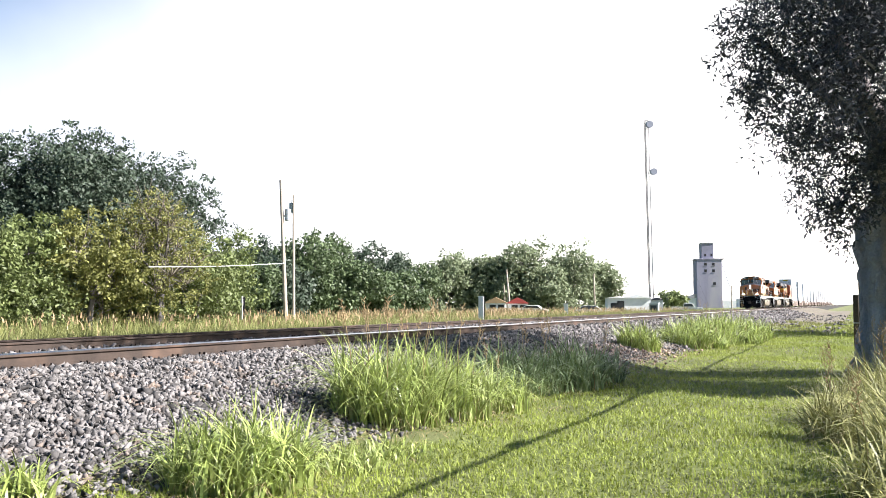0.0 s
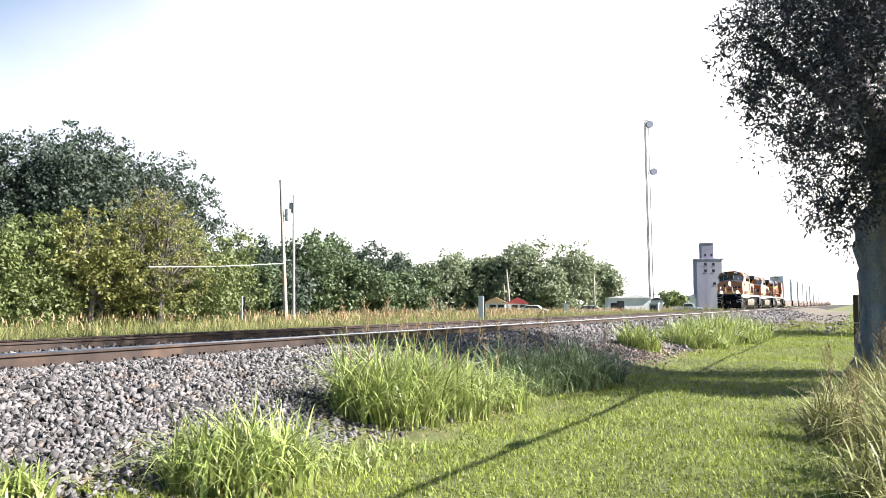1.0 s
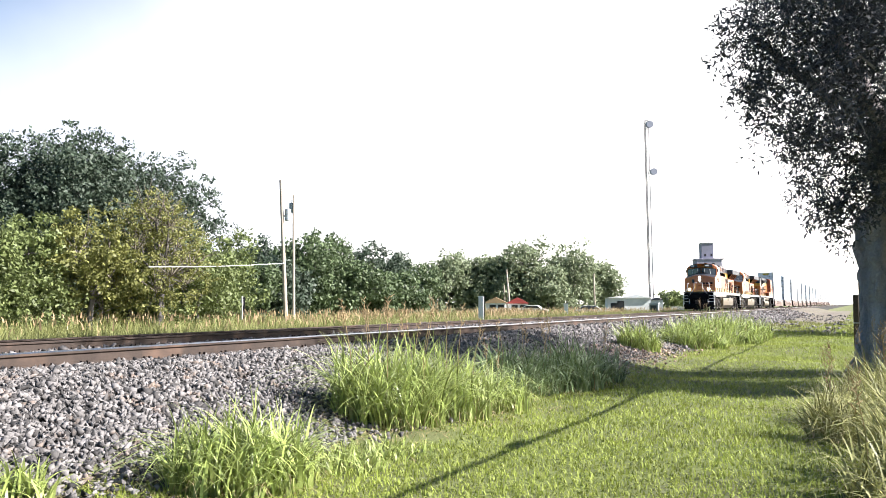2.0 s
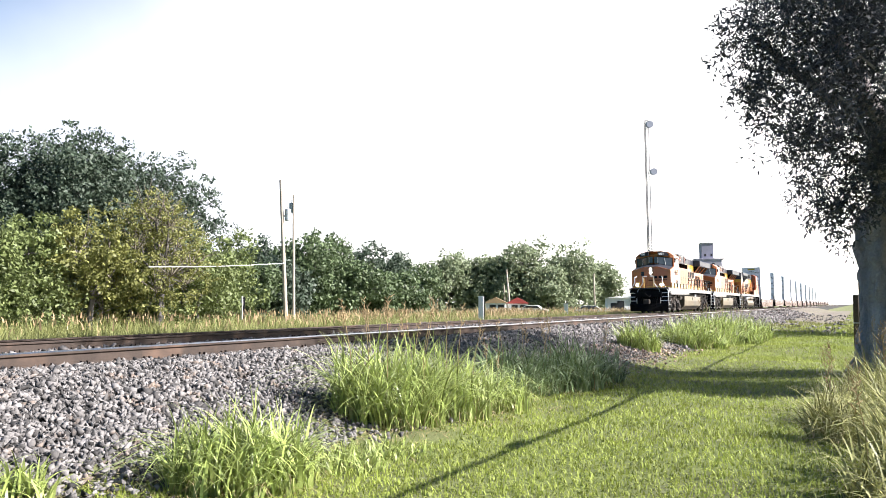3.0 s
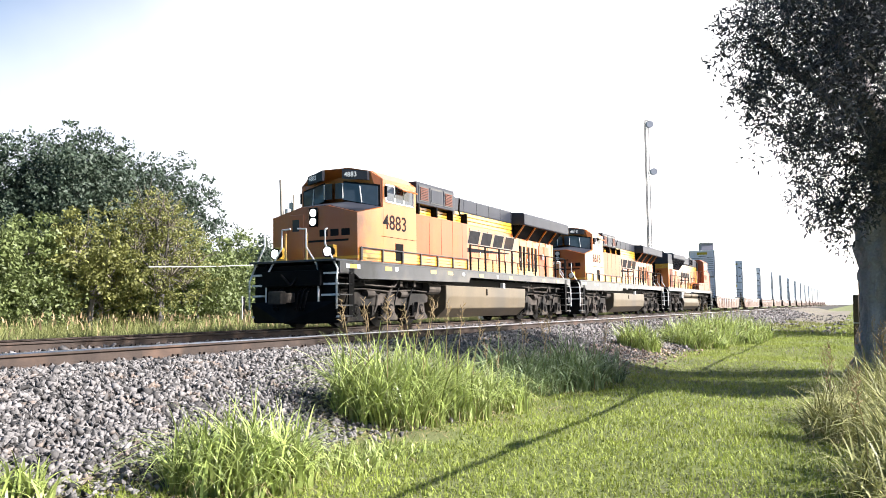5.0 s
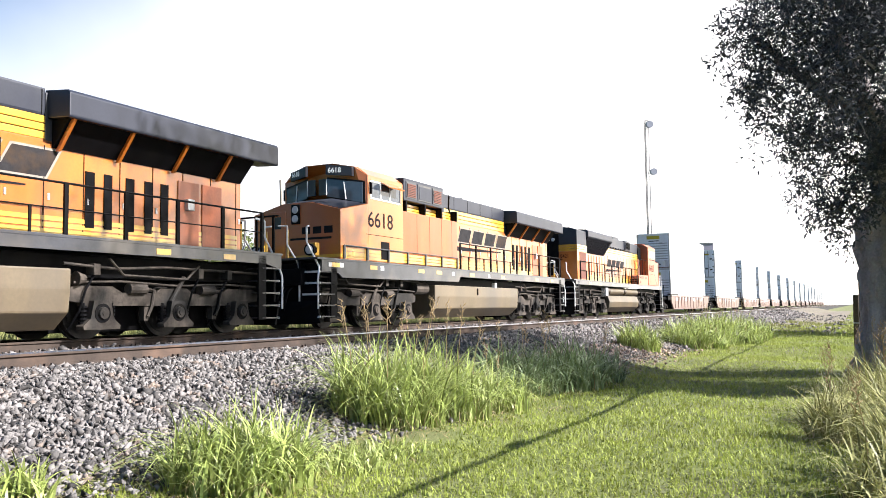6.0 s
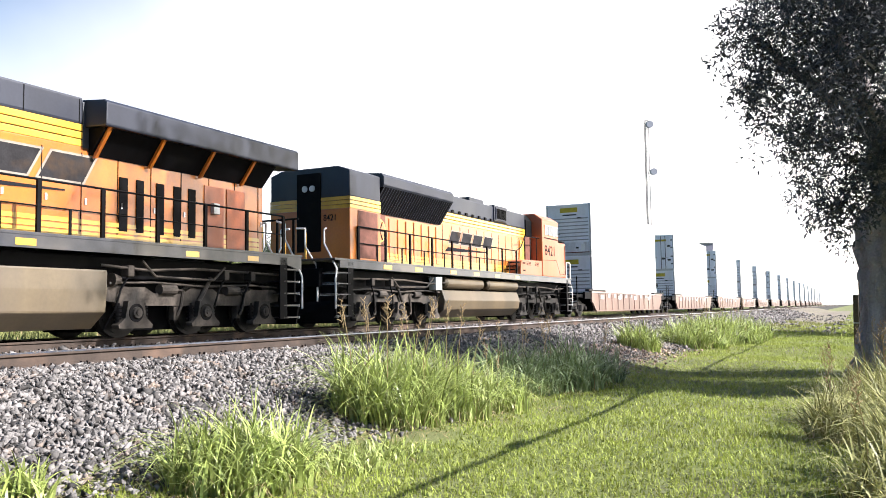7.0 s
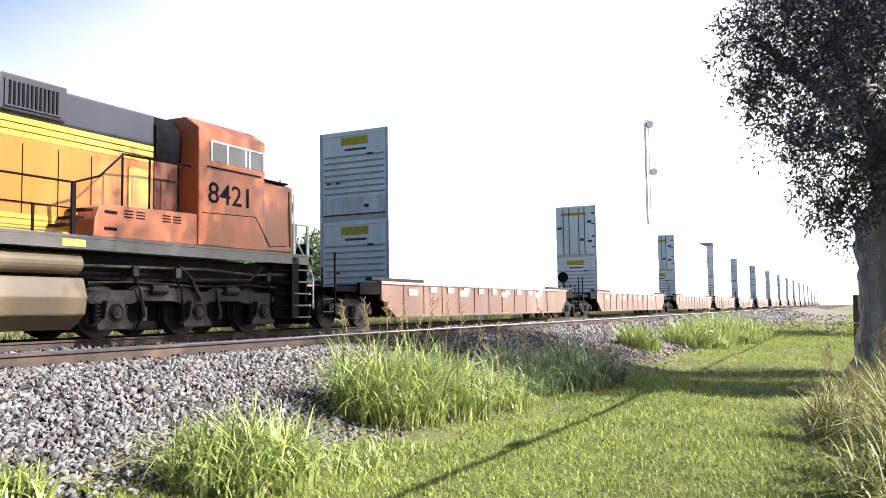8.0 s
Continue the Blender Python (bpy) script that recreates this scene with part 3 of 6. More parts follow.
WOOD = "trees along the far side of the tracks"
shrub_tree("broadleaf_tree", 70, 62, 12.5, 226, 0.6, 18, 30000, 0.23, M_LEAF_DARK, "large dark-green broadleaf tree with a dense rounded crown", 1, WOOD)
shrub_tree("broadleaf_tree", 165, 62, 12.5, 236, 0.6, 18, 30000, 0.23, M_LEAF_DARK, "large dark-green broadleaf tree with a dense rounded crown", 2, WOOD)
shrub_tree("broadleaf_tree", 262, 66, 11.5, 268, 0.6, 18, 26000, 0.23, M_LEAF_DARK, "dark-green broadleaf tree with a dense rounded crown", 3, WOOD)
shrub_tree("broadleaf_tree", -55, 58, 11, 232, 0.6, 16, 18000, 0.23, M_LEAF_DARK, "large dark-green broadleaf tree with a dense rounded crown", 4, WOOD)
shrub_tree("small_tree", 40, 46, 5.0, 380, 0.1, 10, 9000, 0.19, M_LEAF, "bushy bright-green small tree at the meadow edge", 5, WOOD)
shrub_tree("small_tree", -30, 44, 4.5, 385, 0.1, 10, 8000, 0.19, M_LEAF, "bushy bright-green small tree at the meadow edge", 6, WOOD)
shrub_tree("small_tree", 160, 48, 5.0, 378, 0.1, 10, 8000, 0.18, M_LEAF_YEL, "bushy yellowing small tree at the meadow edge", 7, WOOD, 30)
shrub_tree("sparse_tree", 285, 50, 5.4, 330, 1.2, 11, 9000, 0.13, M_LEAF_YEL, "half-bare tree with grey twigs and sparse leaves", 8, WOOD, 170)
shrub_tree("small_tree", 350, 54, 5, 430, 0.1, 10, 8000, 0.19, M_LEAF, "bushy green small tree at the meadow edge", 9, WOOD)
shrub_tree("small_tree", 395, 60, 5, 415, 0.2, 9, 7000, 0.2, M_LEAF, "bushy green small tree at the meadow edge", 10, WOOD)
shrub_tree("small_tree", 230, 52, 5, 440, 0.1, 9, 8000, 0.19, M_LEAF, "bushy green small tree at the meadow edge", 19, WOOD)
for i, (u, dep, w, tv) in enumerate(((460, 95, 9, 422), (545, 90, 8, 412), (600, 100, 9, 410), (665, 104, 10, 430), (725, 118, 8, 455), (430, 80, 7, 450), (500, 84, 7, 455), (640, 92, 8, 470), (700, 96, 8, 480))):
    shrub_tree("broadleaf_tree", u, dep, w, tv, 0.3, 13, 7500, 0.34, M_LEAF_DARK if i % 3 == 0 else M_LEAF_HEDGE, "green broadleaf tree in the hedgerow beyond the meadow", 60 + i, WOOD)
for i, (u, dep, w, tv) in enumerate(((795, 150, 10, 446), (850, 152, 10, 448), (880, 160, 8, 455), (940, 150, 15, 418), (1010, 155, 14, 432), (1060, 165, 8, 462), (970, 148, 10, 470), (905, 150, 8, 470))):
    shrub_tree("broadleaf_tree", u, dep, w, tv, 0.5, 13, 7000, 0.48, M_LEAF_HAZE, "tall green broadleaf tree beyond the meadow", 80 + i, WOOD)
shrub_tree("broadleaf_tree", 1190, 300, 12, 515, 0.5, 6, 900, 1.0, M_LEAF, "small round green tree in the distance", 99, WOOD)

# unseen trees added along the belt to darken reflections and sky light
for i, (x, y, h) in enumerate(((-31, 22, 13), (-29, 10, 14), (-32, -3, 12), (-28, -16, 14), (-31, -30, 13), (-29, -46, 15), (-24, -64, 14), (-16, -84, 15))):
    g = np.random.default_rng(700 + i)
    tree("broadleaf_tree", (x, y, -1.0), lobes_for(g, 13, h, 0.5, 9), 2600, 0.62, M_LEAF_DARK, 0.35, "unseen dark-green broadleaf tree added to lengthen the belt", 700 + i, WOOD)


def near_tree():
    """The big tree beside the lawn: thick forked trunk, drooping canopy over the lawn and the embankment."""
    g = np.random.default_rng(77)
    t = thing("shade_tree", "large old shade tree with drooping narrow leaves in a shade-dark colour", "tree", (15.0, 20.3, LAWN))
    # bole: a lathe with furrowed bark ridges and a flared shoulder under the fork
    bm, rings, S = B(), [], 72
    for i in range(46):
        z = -0.3 + 5.4 * i / 45
        rad = 0.67 + 0.22 * math.exp(-max(z, 0) * 2.2) + 0.10 * min(1.0, max(0.0, (z - 1.9) / 1.4)) ** 2 - 0.12 * max(0.0, z - 3.4)
        cx = 1.0 * max(0.0, z - 3.3) ** 1.1
        ring = []
        for j in range(S):
            a = 2 * math.pi * j / S
            ridge = abs(noise.noise(Vector((math.cos(a) * 7, math.sin(a) * 7, z * 1.3)))) * 0.26 + 0.07 * noise.noise(Vector((math.cos(a) * 2, math.sin(a) * 2, z * 0.8)))
            ridge += 0.03 * math.sin(z * 34 + 3 * noise.noise(Vector((a * 2, z, 3.0)))) * max(0.0, min(1.0, z - 1.4))
            ring.append(bm.verts.new((cx + (rad + ridge) * math.cos(a), (rad + ridge) * math.sin(a), z)))
        rings.append(ring)
    for i in range(45):
        for j in range(S):
            bm.faces.new((rings[i][j], rings[i][(j + 1) % S], rings[i + 1][(j + 1) % S], rings[i + 1][j]))
    bm.faces.new(rings[-1])
    for az, r in ((3.5, 0.5), (4.4, 0.45), (2.4, 0.4), (5.3, 0.4)):
        limb(bm, [(1.0 * math.cos(az), 1.0 * math.sin(az), -0.15), (0.72 * math.cos(az), 0.72 * math.sin(az), 0.3), (0.5 * math.cos(az), 0.5 * math.sin(az), 1.1)], 0.26, 0.26, 10)
    limb(bm, [(-0.35, -0.35, 3.3), (0.3, -0.55, 3.95), (1.2, -0.9, 4.9), (2.2, -1.4, 6.0)], 0.42, 0.3, 14)
    for pts, r0, r1 in (([(0, 0, 3.0), (-0.3, -1.4, 5.0), (-1.0, -3.2, 6.6)], 0.40, 0.14), ([(0, 0, 3.2), (0.4, 1.2, 5.5), (0.2, 2.6, 8.5)], 0.42, 0.14), ([(-0.3, -1.4, 5.0), (-1.6, -2.6, 6.0), (-2.4, -3.8, 6.6)], 0.2, 0.05),
                        ([(0.4, -1.0, 4.2), (0.2, -3.6, 6.8), (0.4, -5.6, 9.0)], 0.26, 0.07), ([(0, 0, 3.2), (0.6, -0.6, 7), (0.4, -1.5, 11.5), (0.3, -2.2, 15)], 0.4, 0.06)):
        limb(bm, pts, r0, r1, 10)
    part("trunk", bm, M_BARK_OLD, t, "deeply furrowed grey bark", smooth=True)
    bm = B()
    for j in range(70):
        a = Vector((g.uniform(-1.2, 2), g.uniform(-5.0, -1.0), g.uniform(4.8, 8)))
        e = a + Vector((g.normal() * 0.4, g.normal() * 0.4, g.uniform(-1.0, 0.4)))
        limb(bm, [a, a.lerp(e, 0.5) + Vector((0, 0, 0.15)), e], 0.03, 0.007, 4)
    tagged(part("twig_wood", bm, M_BARK, t), kind="stuff")
    lobes = []
    for u, v, rp, dep in ((1415, 60, 130, 15), (1480, 190, 115, 15.5), (1410, 165, 100, 14.5), (1325, 100, 70, 15), (1505, 330, 60, 15), (1450, 385, 36, 15), (1480, 402, 30, 15), (1470, 275, 84, 15), (1440, 335, 46, 15.5), (1485, 355, 46, 15), (1560, 280, 90, 16), (1550, 110, 160, 16),
                         (1318, 35, 62, 14.5), (1410, 235, 60, 15), (1320, 170, 46, 15), (1510, 10, 150, 15), (1425, 375, 24, 15), (1322, 285, 12, 15)):
        c = place(u + 16, dep, depth_z(v - 8, dep))
        lobes.append((c[0] - 15.0, c[1] - 20.3, c[2] - LAWN, 0.93 * rp * dep / 1469.5, 0.95))
    lobes += [(0.0, -5.0, 13.6, 2.2, 0.9), (0.3, -2.2, 15.2, 2.4, 0.85), (0.4, 0.6, 14.2, 2.3, 0.85), (3.0, -2.6, 5.4, 1.35, 0.9), (4.6, -1.0, 7.0, 2.1, 0.9), (3.2, -4.0, 7.6, 2.0, 0.9), (4.0, 1.0, 5.6, 1.4, 0.9), (-0.4, -1.2, 10.0, 3.0, 0.85), (0.4, 1.6, 10.0, 2.9, 0.85), (0.8, -3.4, 10.4, 2.6, 0.9), (-1.0, -2.8, 9.4, 2.3, 0.9), (0.6, 2.6, 7.6, 2.2, 0.9), (0.2, -1.4, 12.8, 2.6, 0.8), (0.9, -0.6, 6.4, 1.6, 0.9)]
    p, d = crown_points(g, lobes, 9800)
    # each point carries a drooping spray of narrow leaves
    k = 22
    droop = np.stack([g.normal(0, 0.35, len(p)), g.normal(0, 0.35, len(p)), -np.abs(g.normal(0.75, 0.25, len(p)))], 1) * g.uniform(0.3, 0.7, len(p))[:, None]
    f = g.uniform(0, 1, (len(p), k))
    q = (p[:, None] + droop[:, None] * f[..., None] + g.normal(0, 0.06, (len(p), k, 3))).reshape(-1, 3)
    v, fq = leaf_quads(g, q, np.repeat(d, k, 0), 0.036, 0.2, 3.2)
    # leaf colour already carries the crown's shade
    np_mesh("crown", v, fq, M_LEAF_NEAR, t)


near_tree()
# two unseen trees, added only to cast the shadow bands across the lawn
tree("yard_tree", (18.4, 17.4, LAWN), [(-1.5, -0.9, 5.0, 1.25, 0.9), (-0.5, -0.4, 4.9, 1.35, 0.9), (0.5, 0.2, 5.0, 1.35, 0.9), (1.5, 0.6, 5.2, 1.3, 0.9), (0.3, 0.0, 6.2, 1.4, 0.9)], 16000, 0.12, M_LEAF, 0.22, "dense low tree added out of view to shade the lawn", 121)
tree("roadside_tree", (20.5, 47.5, LAWN), [(-1.5, 0, 4.5, 2.4, 0.8), (0, -1.5, 5.5, 2.6, 0.9), (0.5, 1.5, 5.5, 2.6, 0.9), (0, 0, 7.5, 2.6, 0.8)], 9000, 0.16, M_LEAF, 0.3, "leafy tree added out of view to shade the far lawn", 120)


# ---- train materials ----
M_ORANGE = mat("loco_orange", (0.43, 0.128, 0.012), 0.3, coat=0.55, spec=0.9, vary=0.22, scale=1.2, fine=18, bump=0.05, dirt=(0.33, 0.085, 0.022), dirt_amt=0.4, streak=True)
M_ORANGE_FADED = mat("loco_orange_faded", (0.37, 0.088, 0.026), 0.42, coat=0.15, spec=0.5, vary=0.28, scale=1.0, fine=16, bump=0.06, dirt=(0.28, 0.105, 0.06), dirt_amt=0.55, streak=True)
M_YELLOW = mat("loco_yellow", (0.60, 0.34, 0.03), 0.32, coat=0.8, spec=0.9, vary=0.2, scale=2, fine=20, bump=0.03, dirt=(0.40, 0.25, 0.05), dirt_amt=0.3, streak=True)
M_HOODGREY = mat("loco_charcoal", (0.020, 0.023, 0.036), 0.45, spec=0.5, vary=0.25, scale=1.2, fine=20, bump=0.05, dirt=(0.04, 0.042, 0.05), dirt_amt=0.3, streak=True)
M_SILL = mat("loco_dark_sill", (0.034, 0.036, 0.044), 0.4, coat=0.5, vary=0.3, scale=2, fine=20, bump=0.08, dirt=(0.08, 0.072, 0.065), dirt_amt=0.35)
# black paint taken near zero, so it also holds the underframe's shade
M_BLACK = mat("loco_black_and_shade", (0.004, 0.004, 0.005), 0.6, spec=0.08, vary=0.3, scale=3, fine=25, bump=0.1, dirt=(0.008, 0.0075, 0.007), dirt_amt=0.3)
M_TANK = mat("tank_dusty_grey", (0.125, 0.095, 0.058), 0.4, spec=0.8, vary=0.25, scale=1.0, fine=14, bump=0.1, dirt=(0.075, 0.062, 0.05), dirt_amt=0.45, streak=True)
# darker copy of the truck colour with the shade on it painted in
M_TRUCK_DARK = mat("truck_shade_black", (0.022, 0.019, 0.017), 0.6, spec=0.25, vary=0.7, scale=4, fine=25, bump=0.3, dirt=(0.006, 0.006, 0.006), dirt_amt=0.6)
M_TRUCK = mat("truck_road_dust", (0.062, 0.051, 0.042), 0.75, spec=0.3, vary=0.55, scale=3, fine=18, bump=0.4, dirt=(0.014, 0.013, 0.012), dirt_amt=0.62)
M_TANK_TAN = mat("tank_tan", (0.090, 0.066, 0.038), 0.42, spec=0.6, vary=0.3, scale=1.0, fine=14, bump=0.1, dirt=(0.05, 0.04, 0.026), dirt_amt=0.45, streak=True)
M_WHEEL = mat("wheel_steel", (0.026, 0.023, 0.022), 0.6, metal=0.4, vary=0.3, scale=4, fine=25, bump=0.1)
M_GLASS = mat("cab_glass", (0.035, 0.045, 0.060), 0.06, vary=0.1, bump=0, spec=0.8)
M_HANDRAIL = mat("handrail_white", (0.70, 0.70, 0.70), 0.5, vary=0.1, scale=8, dirt=(0.4, 0.37, 0.33), dirt_amt=0.25)
M_LETTER = mat("letter_charcoal", (0.012, 0.012, 0.015), 0.8, vary=0.15, spec=0.1)
M_EMBLEM = mat("emblem_worn_charcoal", (0.020, 0.019, 0.021), 0.75, spec=0.12, vary=0.4, scale=3, fine=30, dirt=(0.05, 0.032, 0.02), dirt_amt=0.15)
M_EMBLEM_EDGE = mat("emblem_silver_edge", (0.22, 0.19, 0.16), 0.6, vary=0.2)
M_BOARD = mat("number_board", (0.02, 0.02, 0.025), 0.3, vary=0.1)
M_LOUVRE = mat("louvre_red", (0.13, 0.05, 0.035), 0.7, vary=0.25)
M_WELL = mat("well_car_oxide", (0.115, 0.058, 0.043), 0.4, spec=0.8, vary=0.25, scale=1.0, fine=14, bump=0.08, dirt=(0.18, 0.11, 0.085), dirt_amt=0.4, streak=True)
M_WELL_WORN = mat("well_car_worn_edge", (0.30, 0.20, 0.17), 0.5, vary=0.4, scale=2.5, fine=14, bump=0.08, dirt=(0.55, 0.50, 0.46), dirt_amt=0.4)
M_BOXWHITE = mat("container_white", (0.76, 0.77, 0.78), 0.35, spec=0.8, vary=0.07, scale=1.0, fine=10, bump=0.05, dirt=(0.50, 0.47, 0.43), dirt_amt=0.15, streak=True)
# grey of the guide plates; on container ribs it paints their shadow lines
M_PLATE_RIB_SHADE = mat("plate_and_rib_shade_grey", (0.32, 0.33, 0.36), 0.7, vary=0.25, scale=2, fine=14, bump=0.1, dirt=(0.24, 0.20, 0.18), dirt_amt=0.3)
M_BOXKICK = mat("container_scuffed_panel", (0.60, 0.61, 0.66), 0.7, vary=0.3, scale=2, fine=14, bump=0.1, dirt=(0.28, 0.22, 0.20), dirt_amt=0.35, streak=True)
# container white again, with the bluish shade of the front end tinted in
M_BOXFRONT_SHADE = mat("container_front_shade", (0.72, 0.74, 0.80), 0.6, vary=0.12, scale=1.5, fine=12, bump=0.06, dirt=(0.36, 0.34, 0.34), dirt_amt=0.3, streak=True)
M_BOXGOLD = mat("container_emblem", (0.42, 0.34, 0.03), 0.6, vary=0.2)


def glow(name, color, strength):
    m = bpy.data.materials.new(name)
    m.use_nodes = True
    b = m.node_tree.nodes["Principled BSDF"]
    b.inputs["Base Color"].default_value = (0.6, 0.62, 0.6, 1)
    b.inputs["Emission Color"].default_value = (*color, 1)
    b.inputs["Emission Strength"].default_value = strength
    return m


M_LAMP = glow("headlight_on", (1.0, 0.90, 0.70), 9.0)
M_BOARDTEXT = glow("number_board_text", (0.85, 0.92, 1.0), 0.05)
M_LAMPOFF = mat("headlight_off", (0.55, 0.57, 0.60), 0.15, vary=0.1, bump=0)


def writing(name, text, size, m, material, parent, squeeze=0.82):
    """Raised characters in the built-in font, as one mesh under its thing."""
    cu = bpy.data.curves.new(name, "FONT")
    cu.body, cu.size, cu.extrude, cu.align_x, cu.offset = text, size, 0.004, "LEFT", 0.006 * size
    tmp = new(name, cu)
    me = bpy.data.meshes.new_from_object(tmp.evaluated_get(bpy.context.evaluated_depsgraph_get()))
    bpy.data.objects.remove(tmp)
    me.transform(m @ Matrix.Diagonal((squeeze, 1, 1, 1)))
    me.materials.clear()
    me.materials.append(material)
    ob = new(name, me)
    ob.parent = parent
    return ob


def side_m(sx, y, z, x):
    """Writing on a flank: sx = 1 reads towards +y, sx = -1 towards -y."""
    return Matrix(((0, 0, sx, x * sx), (sx, 0, 0, y), (0, 1, 0, z), (0, 0, 0, 1)))


def front_m(x, y, z):
    return Matrix(((1, 0, 0, x), (0, 0, -1, y), (0, 1, 0, z), (0, 0, 0, 1)))


def one(name, material, parent, fn, label="", smooth=False):
    bm = B()
    fn(bm)
    return part(name, bm, material, parent, label, smooth)


def bx(name, material, parent, x0, x1, y0, y1, z0, z1, bevel=0.015, label=""):
    return one(name, material, parent, lambda bm: box(bm, x0, x1, y0, y1, z0, z1, bevel), label)


def slab(sx, x0, x1):
    return (x0, x1) if sx > 0 else (-x1, -x0)


def emblem(t, sx, x, y, z, w, h):
    """The owner's emblem on a flank as plain slanted blocks over a long tapering bar."""
    n, k = 4, w / 4.35
    for i in range(n):
        a = y + sx * i * k * 1.08
        for f0, f1, g_, d_, mt in ((0.0, 1.0, 0.0, 0.006, M_EMBLEM), (-0.09, 1.09, 0.05 * k, 0.003, M_EMBLEM_EDGE)):
            pts = [(a + sx * (h * 0.55 * f0 - g_), z + h * f0), (a + sx * (k * 0.86 + g_ + h * 0.55 * f0), z + h * f0), (a + sx * (k * 0.86 + g_ + h * 0.55 * f1), z + h * f1), (a + sx * (h * 0.55 * f1 - g_), z + h * f1)]
            one("emblem_block", mt, t, lambda bm: prism(bm, pts, "x", sx * x, sx * (x + d_)))
    bar = [(y - sx * 0.35 * k, z - h * 0.75), (y + sx * w * 0.86, z - h * 0.42), (y + sx * w * 0.86, z - h * 0.36), (y - sx * 0.1 * k, z - h * 0.38)]
    one("emblem_bar", M_LETTER, t, lambda bm: prism(bm, bar, "x", sx * x, sx * (x + 0.006)))


WHEELS = []


def wheelset(parent, y, r, forward):
    bm = B()
    tube(bm, (-0.9, 0, 0), (0.9, 0, 0), 0.09, seg=10)
    for s in (-1, 1):
        tube(bm, (s * 0.685, 0, 0), (s * 0.815, 0, 0), r, r, 28)
        tube(bm, (s * 0.655, 0, 0), (s * 0.69, 0, 0), r + 0.028, r + 0.028, 28)
        tube(bm, (s * 0.81, 0, 0), (s * 0.83, 0, 0), r * 0.83, r * 0.83, 24)
        tube(bm, (s * 0.80, 0, 0), (s * 0.86, 0, 0), r * 0.3, r * 0.25, 14)
        for i in range(3):
            a = i * 2.094
            tube(bm, (s * 0.82, 0.55 * r * math.cos(a), 0.55 * r * math.sin(a)), (s * 0.835, 0.55 * r * math.cos(a), 0.55 * r * math.sin(a)), 0.07, seg=8)
    w = part("wheelset", bm, M_WHEEL, parent)
    w.location = (0, y, r)
    WHEELS.append((w, y, r, forward))
    return w


